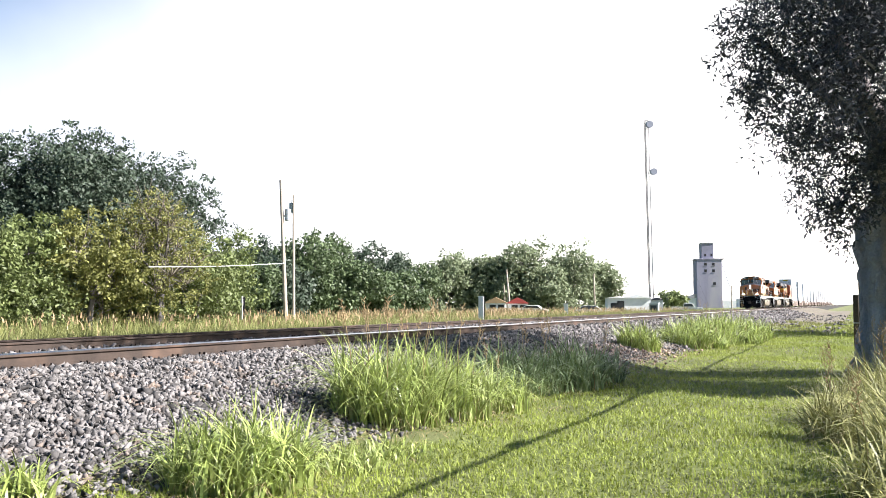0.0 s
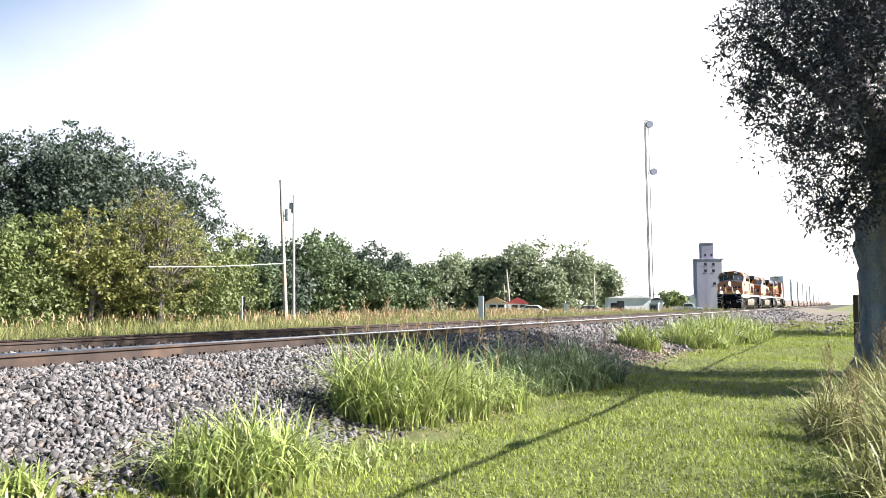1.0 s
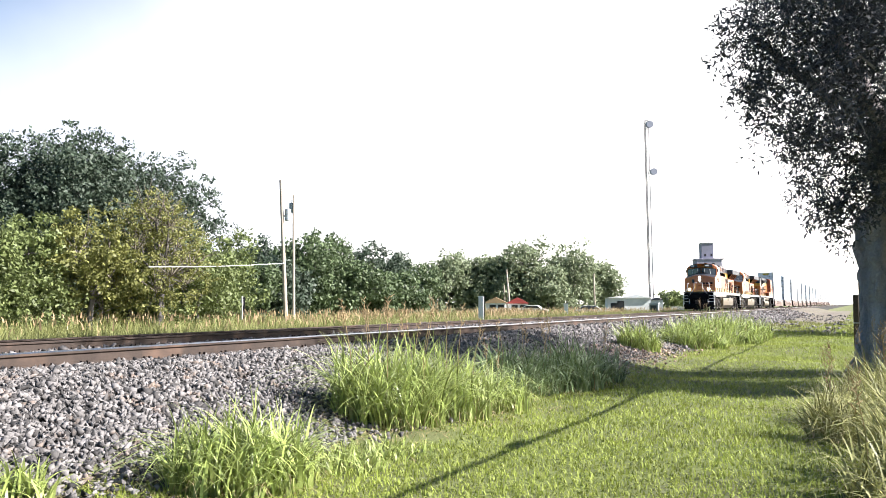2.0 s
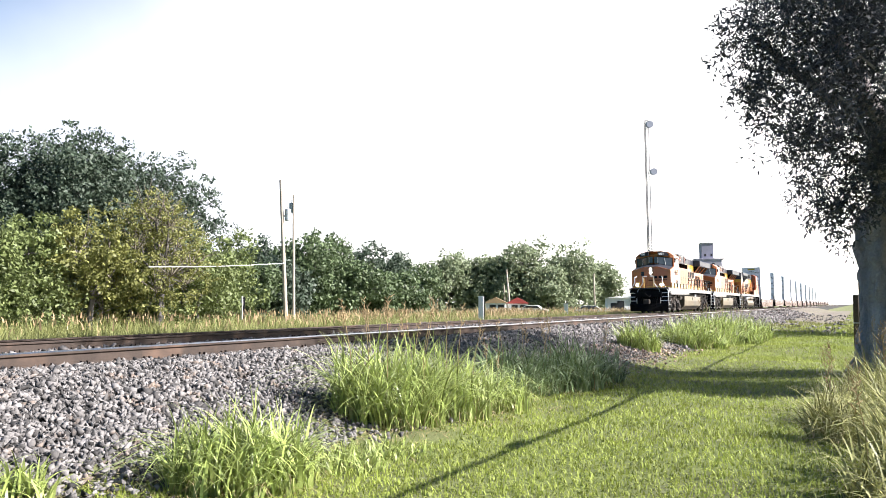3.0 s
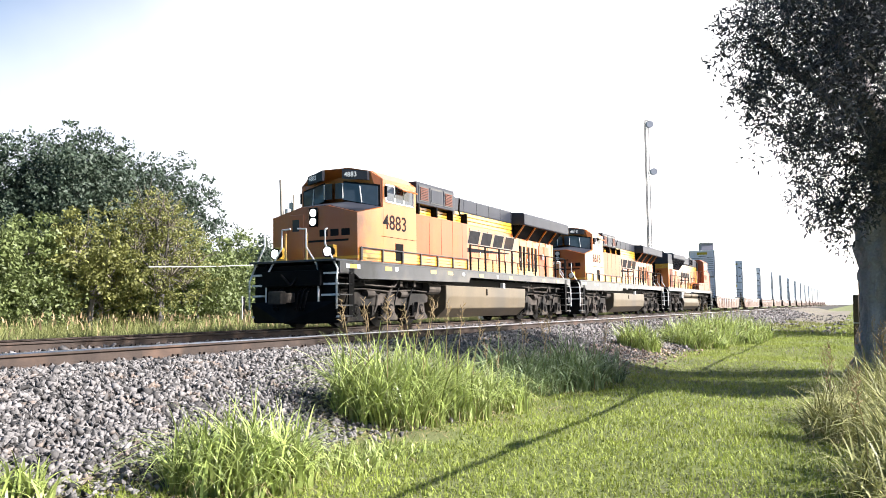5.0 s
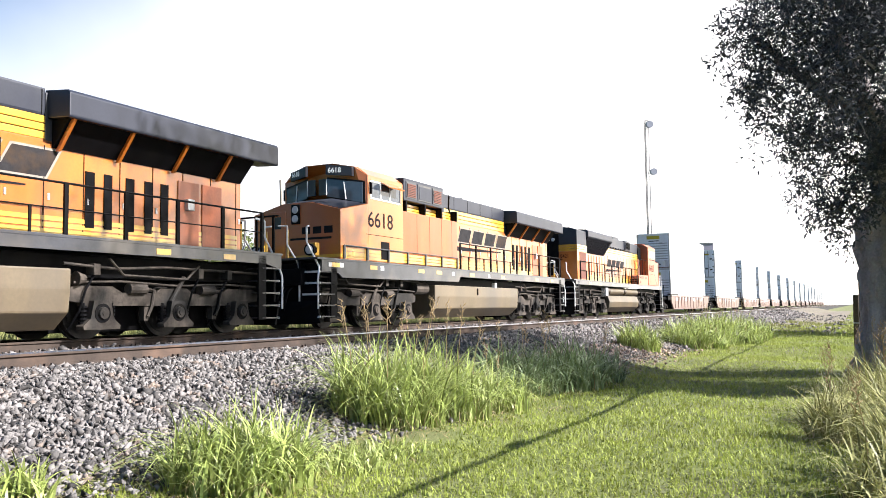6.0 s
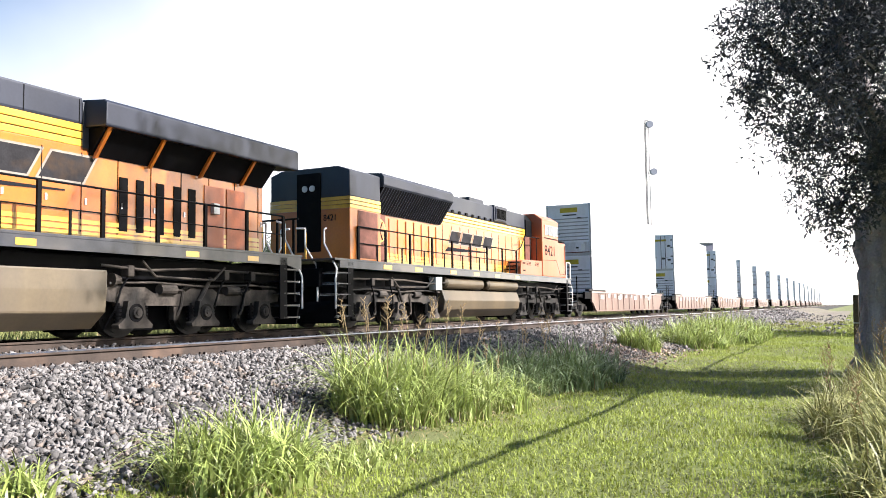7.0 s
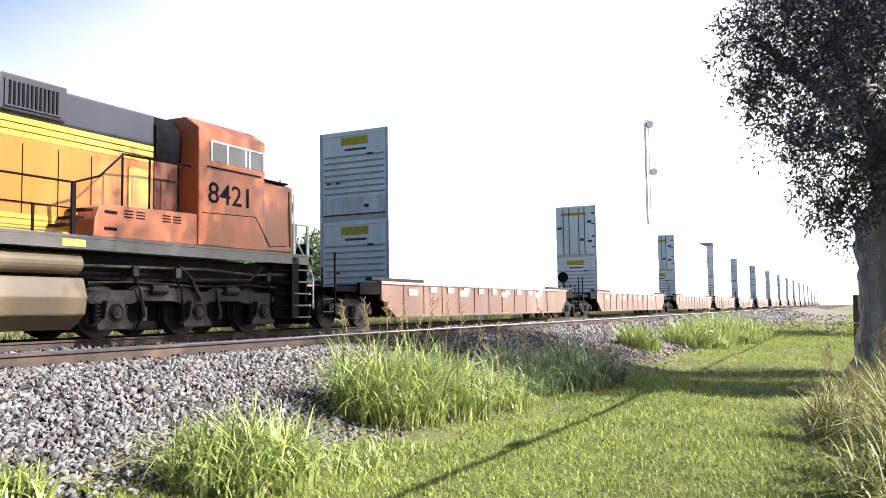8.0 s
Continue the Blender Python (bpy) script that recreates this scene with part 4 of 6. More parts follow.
def bogie(t, axles, r, forward, style):
    """A six-wheel truck: two side frames with journals, springs, brake gear and a bolster, wheels apart."""
    a0, a1, a2 = axles
    # the cab-end truck takes the copy with shade in its colour
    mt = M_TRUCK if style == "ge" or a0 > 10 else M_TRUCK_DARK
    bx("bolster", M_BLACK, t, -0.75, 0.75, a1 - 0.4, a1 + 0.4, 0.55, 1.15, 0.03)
    for s in (-1, 1):
        # pipes, cables and sand boxes between the frame and the sill
        one("air_pipe", M_TRUCK, t, lambda bm: pipe(bm, [(s * 1.3, a0 - 0.9, 1.42), (s * 1.3, a0 + 0.3, 1.36), (s * 1.24, a1 - 0.3, 1.44), (s * 1.24, a2 + 0.8, 1.40)], 0.03))
        one("air_pipe", mt, t, lambda bm: pipe(bm, [(s * 1.34, a0 + 0.1, 1.55), (s * 1.3, a0 + 0.5, 1.24), (s * 1.32, a1 + 0.2, 1.20), (s * 1.3, a1 + 0.6, 1.5)], 0.026))
        for c in (a0 - 0.25, a1 + 0.55, a2 - 0.55):
            bx("sand_valve", mt, t, *slab(s, 1.12, 1.34), c, c + 0.16, 1.22, 1.44, 0.02)
            one("sand_hose", M_BLACK, t, lambda bm: pipe(bm, [(s * 1.26, c + 0.08, 1.24), (s * 1.24, c - 0.1, 0.95), (s * 1.2, c - 0.2, 0.55), (s * 0.98, c - 0.28, 0.18)], 0.022))
    for s in (-1, 1):
        bm = B()
        xi, xo = slab(s, 0.98, 1.16)
        if style == "ge":
            outline = [(a0 - 0.75, 0.92), (a0 - 0.55, 1.02), (a0 + 0.35, 1.02), (a0 + 0.6, 0.90), (a1 - 0.55, 0.90), (a1 - 0.35, 1.02), (a1 + 0.35, 1.02), (a1 + 0.55, 0.90),
                       (a2 - 0.6, 0.90), (a2 - 0.35, 1.02), (a2 + 0.55, 1.02), (a2 + 0.75, 0.92), (a2 + 0.7, 0.74), (a2 + 0.36, 0.70), (a2 + 0.30, 0.62), (a2 - 0.30, 0.62), (a2 - 0.45, 0.64),
                       (a1 + 0.45, 0.64), (a1 + 0.30, 0.62), (a1 - 0.30, 0.62), (a1 - 0.45, 0.64), (a0 + 0.45, 0.64), (a0 + 0.30, 0.62), (a0 - 0.30, 0.62), (a0 - 0.36, 0.70), (a0 - 0.7, 0.74)]
        else:
            outline = [(a0 - 0.6, 0.82), (a0 - 0.4, 0.95), (a0 + 0.5, 0.95), (a0 + 0.75, 1.05), (a1 - 0.6, 1.05), (a1 - 0.4, 0.95), (a1 + 0.4, 0.95), (a1 + 0.6, 1.05), (a2 - 0.75, 1.05), (a2 - 0.5, 0.95),
                       (a2 + 0.4, 0.95), (a2 + 0.6, 0.82), (a2 + 0.5, 0.68), (a2 - 0.5, 0.68), (a2 - 0.7, 0.74), (a1 + 0.6, 0.74), (a1 + 0.4, 0.68), (a1 - 0.4, 0.68), (a1 - 0.6, 0.74), (a0 + 0.7, 0.74), (a0 + 0.5, 0.68), (a0 - 0.5, 0.68)]
        prism(bm, outline, "x", xi, xo)
        sf = part("side_frame", bm, mt, t)
        for a in axles:
            bm = B()
            xa, xb = slab(s, 1.10, 1.30)
            jb = [(a - 0.44, 0.26), (a - 0.42, 0.19), (a + 0.42, 0.19), (a + 0.44, 0.26), (a + 0.27, 0.40), (a + 0.20, 0.74), (a - 0.20, 0.74), (a - 0.27, 0.40)]
            prism(bm, jb, "x", xa, xb)
            tube(bm, (xa if s < 0 else xb, a, 0.50), ((xa - 0.06) if s < 0 else (xb + 0.06), a, 0.50), 0.13, 0.11, 14)
            tube(bm, (s * 1.34, a, 0.50), (s * 1.375, a, 0.50), 0.055, seg=10)
            jb_ = part("journal_box", bm, mt, sf)
            one("bearing_ring", M_BLACK, jb_, lambda bm: tube(bm, (s * 1.29, a, 0.50), (s * 1.312, a, 0.50), 0.185, seg=18))
            for k in (-1, 1):
                bm = B()
                cy = a + k * 0.33
                for j in range(5):
                    tube(bm, (s * 1.14, cy, 0.30 + j * 0.075), (s * 1.14, cy, 0.345 + j * 0.075), 0.085, seg=10)
                tube(bm, (s * 1.14, cy, 0.26), (s * 1.14, cy, 0.70), 0.045, seg=8)
                part("coil_spring", bm, M_BLACK, sf)
        for c in ((a0 + a1) / 2, (a1 + a2) / 2):
            bm = B()
            tube(bm, (s * 1.18, c - 0.28, 0.98), (s * 1.18, c + 0.16, 0.98), 0.11, seg=12)
            tube(bm, (s * 1.18, c + 0.16, 0.98), (s * 1.18, c + 0.40, 0.96), 0.03, seg=6)
            part("brake_cylinder", bm, mt, sf)
            bm = B()
            pipe(bm, [(s * 1.19, c + 0.40, 0.96), (s * 1.19, c + 0.34, 0.62), (s * 1.16, c + 0.26, 0.42)], 0.035)
            box(bm, min(s * 1.0, s * 1.14), max(s * 1.0, s * 1.14), c + 0.18, c + 0.30, 0.34, 0.62)
            part("brake_rigging", bm, mt, sf)
        bm = B()
        pipe(bm, [(s * 1.2, a0 - 0.6, 1.08), (s * 1.22, a0 + 0.5, 1.12), (s * 1.22, a1, 1.06), (s * 1.22, a2 - 0.5, 1.12), (s * 1.2, a2 + 0.6, 1.08)], 0.025)
        part("brake_pipe", bm, mt, sf)
        bm = B()
        tube(bm, (s * 1.24, a1 - 0.18, 0.72), (s * 1.24, a1 + 0.20, 1.25), 0.05, seg=8)
        part("damper", bm, mt, sf)
    for a in axles:
        wheelset(t, a, r, forward)


def railing(t, s, x, y0, y1, z0, z1, step, material=None, mid=True):
    """Walkway railing: each stanchion and each rail a part."""
    mt = material or M_BLACK
    n = max(1, round((y1 - y0) / step))
    for i in range(n + 1):
        y = y0 + (y1 - y0) * i / n
        bx("stanchion", mt, t, *slab(s, x - 0.025, x + 0.025), y - 0.042, y + 0.042, z0, z1, 0.0)
    one("handrail", mt, t, lambda bm: tube(bm, (s * x, y0, z1), (s * x, y1, z1), 0.022, seg=8))
    if mid:
        one("handrail", mt, t, lambda bm: tube(bm, (s * x, y0, (z0 + z1) / 2), (s * x, y1, (z0 + z1) / 2), 0.014, seg=6))


def end_gear(t, y, d, zdeck):
    """Pilot, plough, coupler, hoses, steps and white grab rails at one end; d = -1 at the front, +1 at the rear."""
    bm = B()
    for s in (-1, 1):
        pts = [(0.0, 0.16), (s * 1.45, 0.16), (s * 1.45, 0.75), (0.0, 0.75)]
        v = [bm.verts.new((p[0], y + d * (0.25 if abs(p[0]) < 0.1 else -0.15) * (1.4 if p[1] < 0.5 else 0.4), p[1])) for p in pts]
        w = [bm.verts.new((p.co.x, p.co.y - d * 0.06, p.co.z)) for p in v]
        f = [bm.faces.new(v), bm.faces.new(w[::-1])] + [bm.faces.new((v[i], w[i], w[(i + 1) % 4], v[(i + 1) % 4])) for i in range(4)]
        bmesh.ops.recalc_face_normals(bm, faces=f)
    part("plough", bm, M_BLACK, t)
    bx("pilot", M_BLACK, t, -1.42, 1.42, min(y - d * 0.2, y - d * 0.28), max(y - d * 0.2, y - d * 0.28), 0.72, zdeck - 0.1, 0.01)
    bm = B()
    box(bm, -0.16, 0.16, min(y, y + d * 0.55), max(y, y + d * 0.55), 0.72, 1.0, 0.03)
    box(bm, -0.24, 0.2, min(y + d * 0.45, y + d * 0.72), max(y + d * 0.45, y + d * 0.72), 0.68, 1.04, 0.04)
    part("coupler", bm, M_TRUCK, t)
    for hx in (-0.5, -0.35, 0.35, 0.5, 0.65):
        one("air_hose", M_BLACK, t, lambda bm: pipe(bm, [(hx, y - d * 0.1, 1.15), (hx, y + d * 0.12, 1.0), (hx * 0.9, y + d * 0.2, 0.6), (hx * 0.75, y + d * 0.12, 0.45)], 0.028))
    one("cable", M_BLACK, t, lambda bm: pipe(bm, [(0.25, y - d * 0.1, 1.55), (0.1, y + d * 0.15, 1.2), (-0.25, y + d * 0.1, 1.5)], 0.035))
    for s in (-1, 1):
        yi, yo = y - d * 0.95, y - d * 0.05
        for k, zz in enumerate((0.32, 0.62, 0.92, 1.22, 1.52)):
            bx("step", M_SILL, t, *slab(s, 0.92, 1.5), min(yi, yo) + 0.15, max(yi, yo) - 0.1, zz, zz + 0.035, 0.0)
            bx("step_edge", M_HANDRAIL, t, *slab(s, 0.92, 1.5), min(yo - d * 0.1, yo - d * 0.13), max(yo - d * 0.1, yo - d * 0.13), zz - 0.012, zz + 0.042, 0.0)
        bx("step_side", M_BLACK, t, *slab(s, 0.87, 0.92), min(yi, yo), max(yi, yo), 0.3, zdeck - 0.05, 0.0)
        bx("step_side", M_BLACK, t, *slab(s, 1.46, 1.50), min(yi, yi + d * 0.28), max(yi, yi + d * 0.28), 0.3, zdeck - 0.05, 0.0)
        one("grab_rail", M_HANDRAIL, t, lambda bm: pipe(bm, [(s * 1.5, yo, 0.55), (s * 1.5, yo, 1.35), (s * 1.46, yo - d * 0.12, 1.65), (s * 1.05, yo - d * 0.12, 2.35), (s * 1.05, yo - d * 0.12, 2.75), (s * 0.95, yo - d * 0.35, 2.8)], 0.026, 8))
        one("grab_rail", M_HANDRAIL, t, lambda bm: pipe(bm, [(s * 0.9, yo, 0.75), (s * 0.9, yo, 1.5), (s * 0.8, yo - d * 0.1, 1.75), (s * 0.42, yo - d * 0.1, 2.3), (s * 0.42, yo - d * 0.1, 2.8), (s * 0.12, yo - d * 0.1, 2.82)], 0.026, 8))
        one("grab_rail", M_YELLOW, t, lambda bm: pipe(bm, [(s * 0.36, yo - d * 0.2, zdeck), (s * 0.36, yo - d * 0.2, 2.7)], 0.035, 8))


def ditch_lights(t, y, z, lit):
    for s in (-1, 1):
        bx("ditch_light_bracket", M_YELLOW, t, s * 0.92 - 0.12, s * 0.92 + 0.12, y, y + 0.2, z - 0.15, z + 0.2, 0.01)
        lamp = one("ditch_light", M_BLACK, t, lambda bm: tube(bm, (s * 0.92, y + 0.05, z), (s * 0.92, y - 0.12, z), 0.15, 0.17, 16))
        one("lens", M_LAMP if lit else M_LAMPOFF, lamp, lambda bm: tube(bm, (s * 0.92, y - 0.115, z), (s * 0.92, y - 0.135, z), 0.13, 0.11, 16))


def flat_side(t, name, s, pts, x, material, th=0.02, label=""):
    return one(name, material, t, lambda bm: prism(bm, pts, "x", s * x, s * (x + th)), label)


def locomotive_wide(number, lit, label):
    """Six-axle road locomotive with radiator wings; y = 0 at the front coupler, short hood leading."""
    t = thing("locomotive", label, "locomotive", group="locomotives of the train")
    # frame, sills and tank
    bx("frame", M_BLACK, t, -1.0, 1.0, 0.7, 21.6, 1.18, 1.62, 0.02)
    bx("deck", M_SILL, t, -1.5, 1.5, 0.75, 21.55, 1.86, 1.92, 0.01)
    for s in (-1, 1):
        flat_side(t, "side_sill", s, [(0.95, 1.52), (1.75, 1.52), (1.95, 1.40), (9.45, 1.46), (9.6, 1.64), (20.9, 1.64), (21.5, 1.52), (21.5, 1.86), (0.95, 1.86)], 1.44, M_SILL, 0.06)
        for yy, mt in ((1.35, M_WHITEPAINT), (1.62, M_YELLOW), (1.9, M_WHITEPAINT), (3.6, M_YELLOW), (4.1, M_WHITEPAINT), (6.6, M_YELLOW), (7.9, M_YELLOW), (9.0, M_WHITEPAINT), (10.6, M_YELLOW), (12.2, M_WHITEPAINT), (13.6, M_YELLOW), (17.6, M_YELLOW), (19.6, M_YELLOW)):
            bx("marker_plate", mt, t, *slab(s, 1.5, 1.506), yy - (0.09 if mt is M_WHITEPAINT else 0.2), yy + (0.09 if mt is M_WHITEPAINT else 0.2), 1.68, 1.80, 0.0)
    one("fuel_tank", M_TANK, t, lambda bm: prism(bm, [(-1.0, 0.20), (1.0, 0.20), (1.38, 0.52), (1.42, 0.94), (1.42, 1.32), (-1.42, 1.32), (-1.42, 0.94), (-1.38, 0.52)], "y", 7.72, 15.42, 0.03))
    for s in (-1, 1):
        bx("fuel_gauge", M_BLACK, t, *slab(s, 1.42, 1.45), 11.2, 11.27, 1.0, 1.25, 0.0)
        bx("filler_cap", M_HANDRAIL, t, *slab(s, 1.3, 1.44), 12.9, 13.1, 1.3, 1.5, 0.02)
        one("air_reservoir", M_TRUCK, t, lambda bm: tube(bm, (s * 1.05, 6.75, 1.2), (s * 1.05, 7.6, 1.2), 0.22, seg=14))
        one("bell", M_TRUCK, t, lambda bm: tube(bm, (s * 1.2, 15.7, 1.15), (s * 1.2, 15.9, 1.15), 0.14, 0.08, 12))
    # solid blocks reach low to keep the space under the trucks dark
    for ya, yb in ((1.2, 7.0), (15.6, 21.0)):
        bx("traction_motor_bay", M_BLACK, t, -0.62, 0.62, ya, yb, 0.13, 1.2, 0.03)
    bogie(t, (2.03, 4.05, 6.05), 0.533, 1, "ge")
    bogie(t, (16.25, 18.25, 20.27), 0.533, 1, "ge")
    # nose and cab
    def shell(bm, fore, aft):
        """Loft between two outlines of (x, y, z) points."""
        f, r = [bm.verts.new(p) for p in fore], [bm.verts.new(p) for p in aft]
        n = len(f)
        fs = [bm.faces.new(f), bm.faces.new(r[::-1])] + [bm.faces.new((f[i], r[i], r[(i + 1) % n], f[(i + 1) % n])) for i in range(n)]
        bmesh.ops.recalc_face_normals(bm, faces=fs)

    def prow(x):
        return 2.90 + 0.40 * min(1.0, max(0.0, (abs(x) - 0.35) / 1.13))

    one("nose", M_ORANGE, t, lambda bm: shell(bm, [(x, 1.85, z) for x, z in ((-1.50, 1.92), (1.50, 1.92), (1.50, 3.30), (0.5, 3.56), (-0.5, 3.56), (-1.50, 3.30))],
                                              [(x, 3.32, z) for x, z in ((-1.50, 1.92), (1.50, 1.92), (1.50, 3.60), (0.5, 3.86), (-0.5, 3.86), (-1.50, 3.60))]))
    one("anti_glare_panel", M_HOODGREY, t, lambda bm: shell(bm, [(x, 1.93, z + 0.012) for x, z in ((-1.44, 3.33), (1.44, 3.33), (0.5, 3.576), (-0.5, 3.576))],
                                                            [(x, 3.28, z + 0.012) for x, z in ((-1.44, 3.605), (1.44, 3.605), (0.5, 3.85), (-0.5, 3.85))]))
    CAB_FRONT = [(-1.49, 3.50), (1.49, 3.50), (1.49, 4.44), (1.12, 4.72), (0.5, 4.84), (-0.5, 4.84), (-1.12, 4.72), (-1.49, 4.44)]
    one("cab_prow", M_ORANGE, t, lambda bm: shell(bm, [(x, prow(x) + 0.01, z) for x, z in CAB_FRONT], [(x, 3.34, z) for x, z in CAB_FRONT]))
    bx("nose_stripe", M_YELLOW, t, -1.505, 1.505, 1.845, 3.3, 1.98, 2.06, 0.0)
    bx("nose_door", M_ORANGE, t, -0.92, -0.36, 1.83, 1.87, 1.95, 3.35, 0.015)
    bx("door_window", M_GLASS, t, -0.76, -0.52, 1.822, 1.84, 2.85, 3.2, 0.0)
    for i in range(3):
        bx("emblem_block", M_LETTER, t, 0.2 + i * 0.38, 0.48 + i * 0.38, 1.838, 1.86, 2.66, 2.86, 0.0)
    bx("emblem_bar", M_LETTER, t, -0.2, 1.2, 1.838, 1.86, 2.50, 2.56, 0.0)
    hb = bx("headlight_box", M_BLACK, t, -0.14, 0.14, 1.79, 1.87, 2.96, 3.52, 0.02)
    for zz in (3.11, 3.37):
        one("lens", M_LAMP if lit else M_LAMPOFF, hb, lambda bm: tube(bm, (0, 1.80, zz), (0, 1.775, zz), 0.12, 0.10, 16))
    ditch_lights(t, 1.3, 2.16, lit)
    cab = one("cab", M_ORANGE, t, lambda bm: prism(bm, [(-1.50, 1.92), (1.50, 1.92), (1.50, 4.46), (1.12, 4.74), (0.5, 4.86), (-0.5, 4.86), (-1.12, 4.74), (-1.50, 4.46)], "y", 3.30, 5.42, 0.03))
    # windshields lean on the front of the cab
    for s in (-1, 1):
        def pane(pts, dy, th):
            return lambda bm: shell(bm, [(s * x, prow(x) + dy, z) for x, z in pts], [(s * x, prow(x) + dy + th, z) for x, z in pts])
        w = one("windshield", M_GLASS, t, pane([(0.36, 3.86), (1.36, 3.64), (1.36, 4.24), (0.36, 4.38)], -0.022, 0.02))
        one("windshield", M_GLASS, t, pane([(0.06, 3.90), (0.32, 3.90), (0.32, 4.38), (0.06, 4.38)], -0.022, 0.02))
        one("windshield_frame", M_BLACK, w, pane([(0.34, 3.83), (1.42, 3.59), (1.42, 4.29), (0.34, 4.43)], -0.002, 0.02))
        one("wiper", M_HANDRAIL, w, lambda bm: tube(bm, (s * 0.9, prow(0.9) - 0.04, 3.76), (s * 0.84, prow(0.84) - 0.04, 4.28), 0.016, seg=5))
        one("wiper", M_HANDRAIL, w, lambda bm: tube(bm, (s * 0.34, 2.87, 3.9), (s * 0.34, 2.87, 4.36), 0.016, seg=5))
        nb = one("number_board", M_BOARD, t, pane([(0.36, 4.50), (1.10, 4.44), (1.10, 4.70), (0.36, 4.80)], -0.10, 0.12))
        ang = math.atan2(0.40, 1.13)
        at = Matrix.Translation((s * (0.42 if s > 0 else 1.04), prow(0.42 if s > 0 else 1.04) - 0.106, 4.55)) @ Matrix.Rotation(s * ang, 4, "Z") @ front_m(0, 0, 0)
        writing("digits", number, 0.21, at, M_BOARDTEXT, nb, 0.95)
        # flank of the cab
        win = bx("cab_window", M_GLASS, t, *slab(s, 1.495, 1.506), 3.5, 5.18, 3.82, 4.28, 0.0)
        for y0, y1 in ((3.44, 3.50), (3.98, 4.05), (4.55, 4.61), (5.18, 5.24)):
            bx("window_post", M_HANDRAIL if y0 < 4.9 else M_SILL, win, *slab(s, 1.49, 1.515), y0, y1, 3.78, 4.32, 0.0)
        for z0 in (3.77, 4.28):
            bx("window_rail", M_HANDRAIL, win, *slab(s, 1.49, 1.515), 3.44, 5.24, z0, z0 + 0.045, 0.0)
        one("sunshade", M_ORANGE, t, lambda bm: prism(bm, [(s * 1.50, 4.34), (s * 1.53, 4.34), (s * 1.80, 4.18), (s * 1.79, 4.15)], "y", 4.02, 5.0))
        writing("road_number", number, 0.64, side_m(s, 3.28 if s > 0 else 4.95, 2.95, 1.501), M_LETTER, t, 1.17)
        bx("cab_side_hatch", M_BLACK, t, *slab(s, 1.495, 1.508), 4.03, 4.53, 2.0, 2.54, 0.0)
        bx("seam", M_BLACK, t, *slab(s, 1.495, 1.504), 3.2, 5.4, 2.70, 2.715, 0.0)
        for zz in (1.96, 2.06, 2.16):
            bx("stripe", M_YELLOW, t, *slab(s, 1.495, 1.505), 1.92, 9.45, zz, zz + 0.078, 0.0)
        railing(t, s, 1.53, 2.0, 9.3, 1.93, 2.30, 1.2, M_SILL, False)
        bx("mirror", M_BLACK, t, *slab(s, 1.52, 1.60), 3.36, 3.40, 3.9, 4.25, 0.0)
        # equipment cabinets behind the cab
        one("side_cabinet", M_ORANGE_FADED, t, lambda bm: prism(bm, [(s * 0.9, 1.92), (s * 1.46, 1.92), (s * 1.46, 3.62), (s * 0.9, 3.62)], "y", 5.44, 9.45, 0.02))
        for yy in (6.4, 7.3, 8.2, 9.0):
            bx("cabinet_seam", M_BLACK, t, *slab(s, 1.455, 1.463), yy, yy + 0.012, 2.3, 3.6, 0.0)
        for zz in (3.64, 3.74, 3.84):
            bx("stripe", M_YELLOW, t, *slab(s, 0.95, 1.20), 5.5, 9.45, zz, zz + 0.08, 0.0)
        bx("resistor_housing", M_HOODGREY, t, *slab(s, 0.6, 1.44), 5.58, 8.40, 3.98, 4.70, 0.02)
        for k, (y0, y1) in enumerate(((5.72, 6.40), (6.52, 7.45), (7.57, 8.25))):
            gr = bx("louvre_frame", M_SILL, t, *slab(s, 1.44, 1.462), y0, y1, 4.06, 4.60, 0.0)
            if k != 1:
                for j in range(8):
                    bx("slat", M_LOUVRE, gr, *slab(s, 1.455, 1.485), y0 + 0.06, y1 - 0.06, 4.11 + j * 0.055, 4.145 + j * 0.055, 0.0)
            else:
                bx("panel", M_HOODGREY, gr, *slab(s, 1.455, 1.475), y0 + 0.06, y1 - 0.06, 4.11, 4.53, 0.0)
        for yy in (5.75, 7.05, 8.3, 9.5):
            bx("bracket", M_BLACK, t, *slab(s, 0.98, 1.42), yy, yy + 0.08, 3.62, 4.0, 0.0)
        one("conduit", M_BLACK, t, lambda bm: pipe(bm, [(s * 1.42, 8.9, 4.5), (s * 1.2, 9.3, 4.1), (s * 1.2, 9.9, 3.4), (s * 1.2, 9.9, 2.7)], 0.03))
    # long hood
    bx("hood_upper_front", M_HOODGREY, t, -0.95, 0.95, 5.44, 9.5, 3.62, 4.68, 0.03)
    bx("hood_lower", M_ORANGE, t, -0.93, 0.93, 9.45, 20.6, 1.92, 3.72, 0.02)
    for zz in (3.72, 3.87, 4.02):
        bx("hood_stripe_band", M_YELLOW, t, -0.937, 0.937, 9.46, 15.2, zz, zz + 0.13, 0.01)
    bx("hood_upper", M_HOODGREY, t, -0.94, 0.94, 9.46, 15.2, 4.15, 4.68, 0.05)
    bx("radiator_core", M_HOODGREY, t, -0.93, 0.93, 15.2, 20.6, 3.62, 4.60, 0.02)
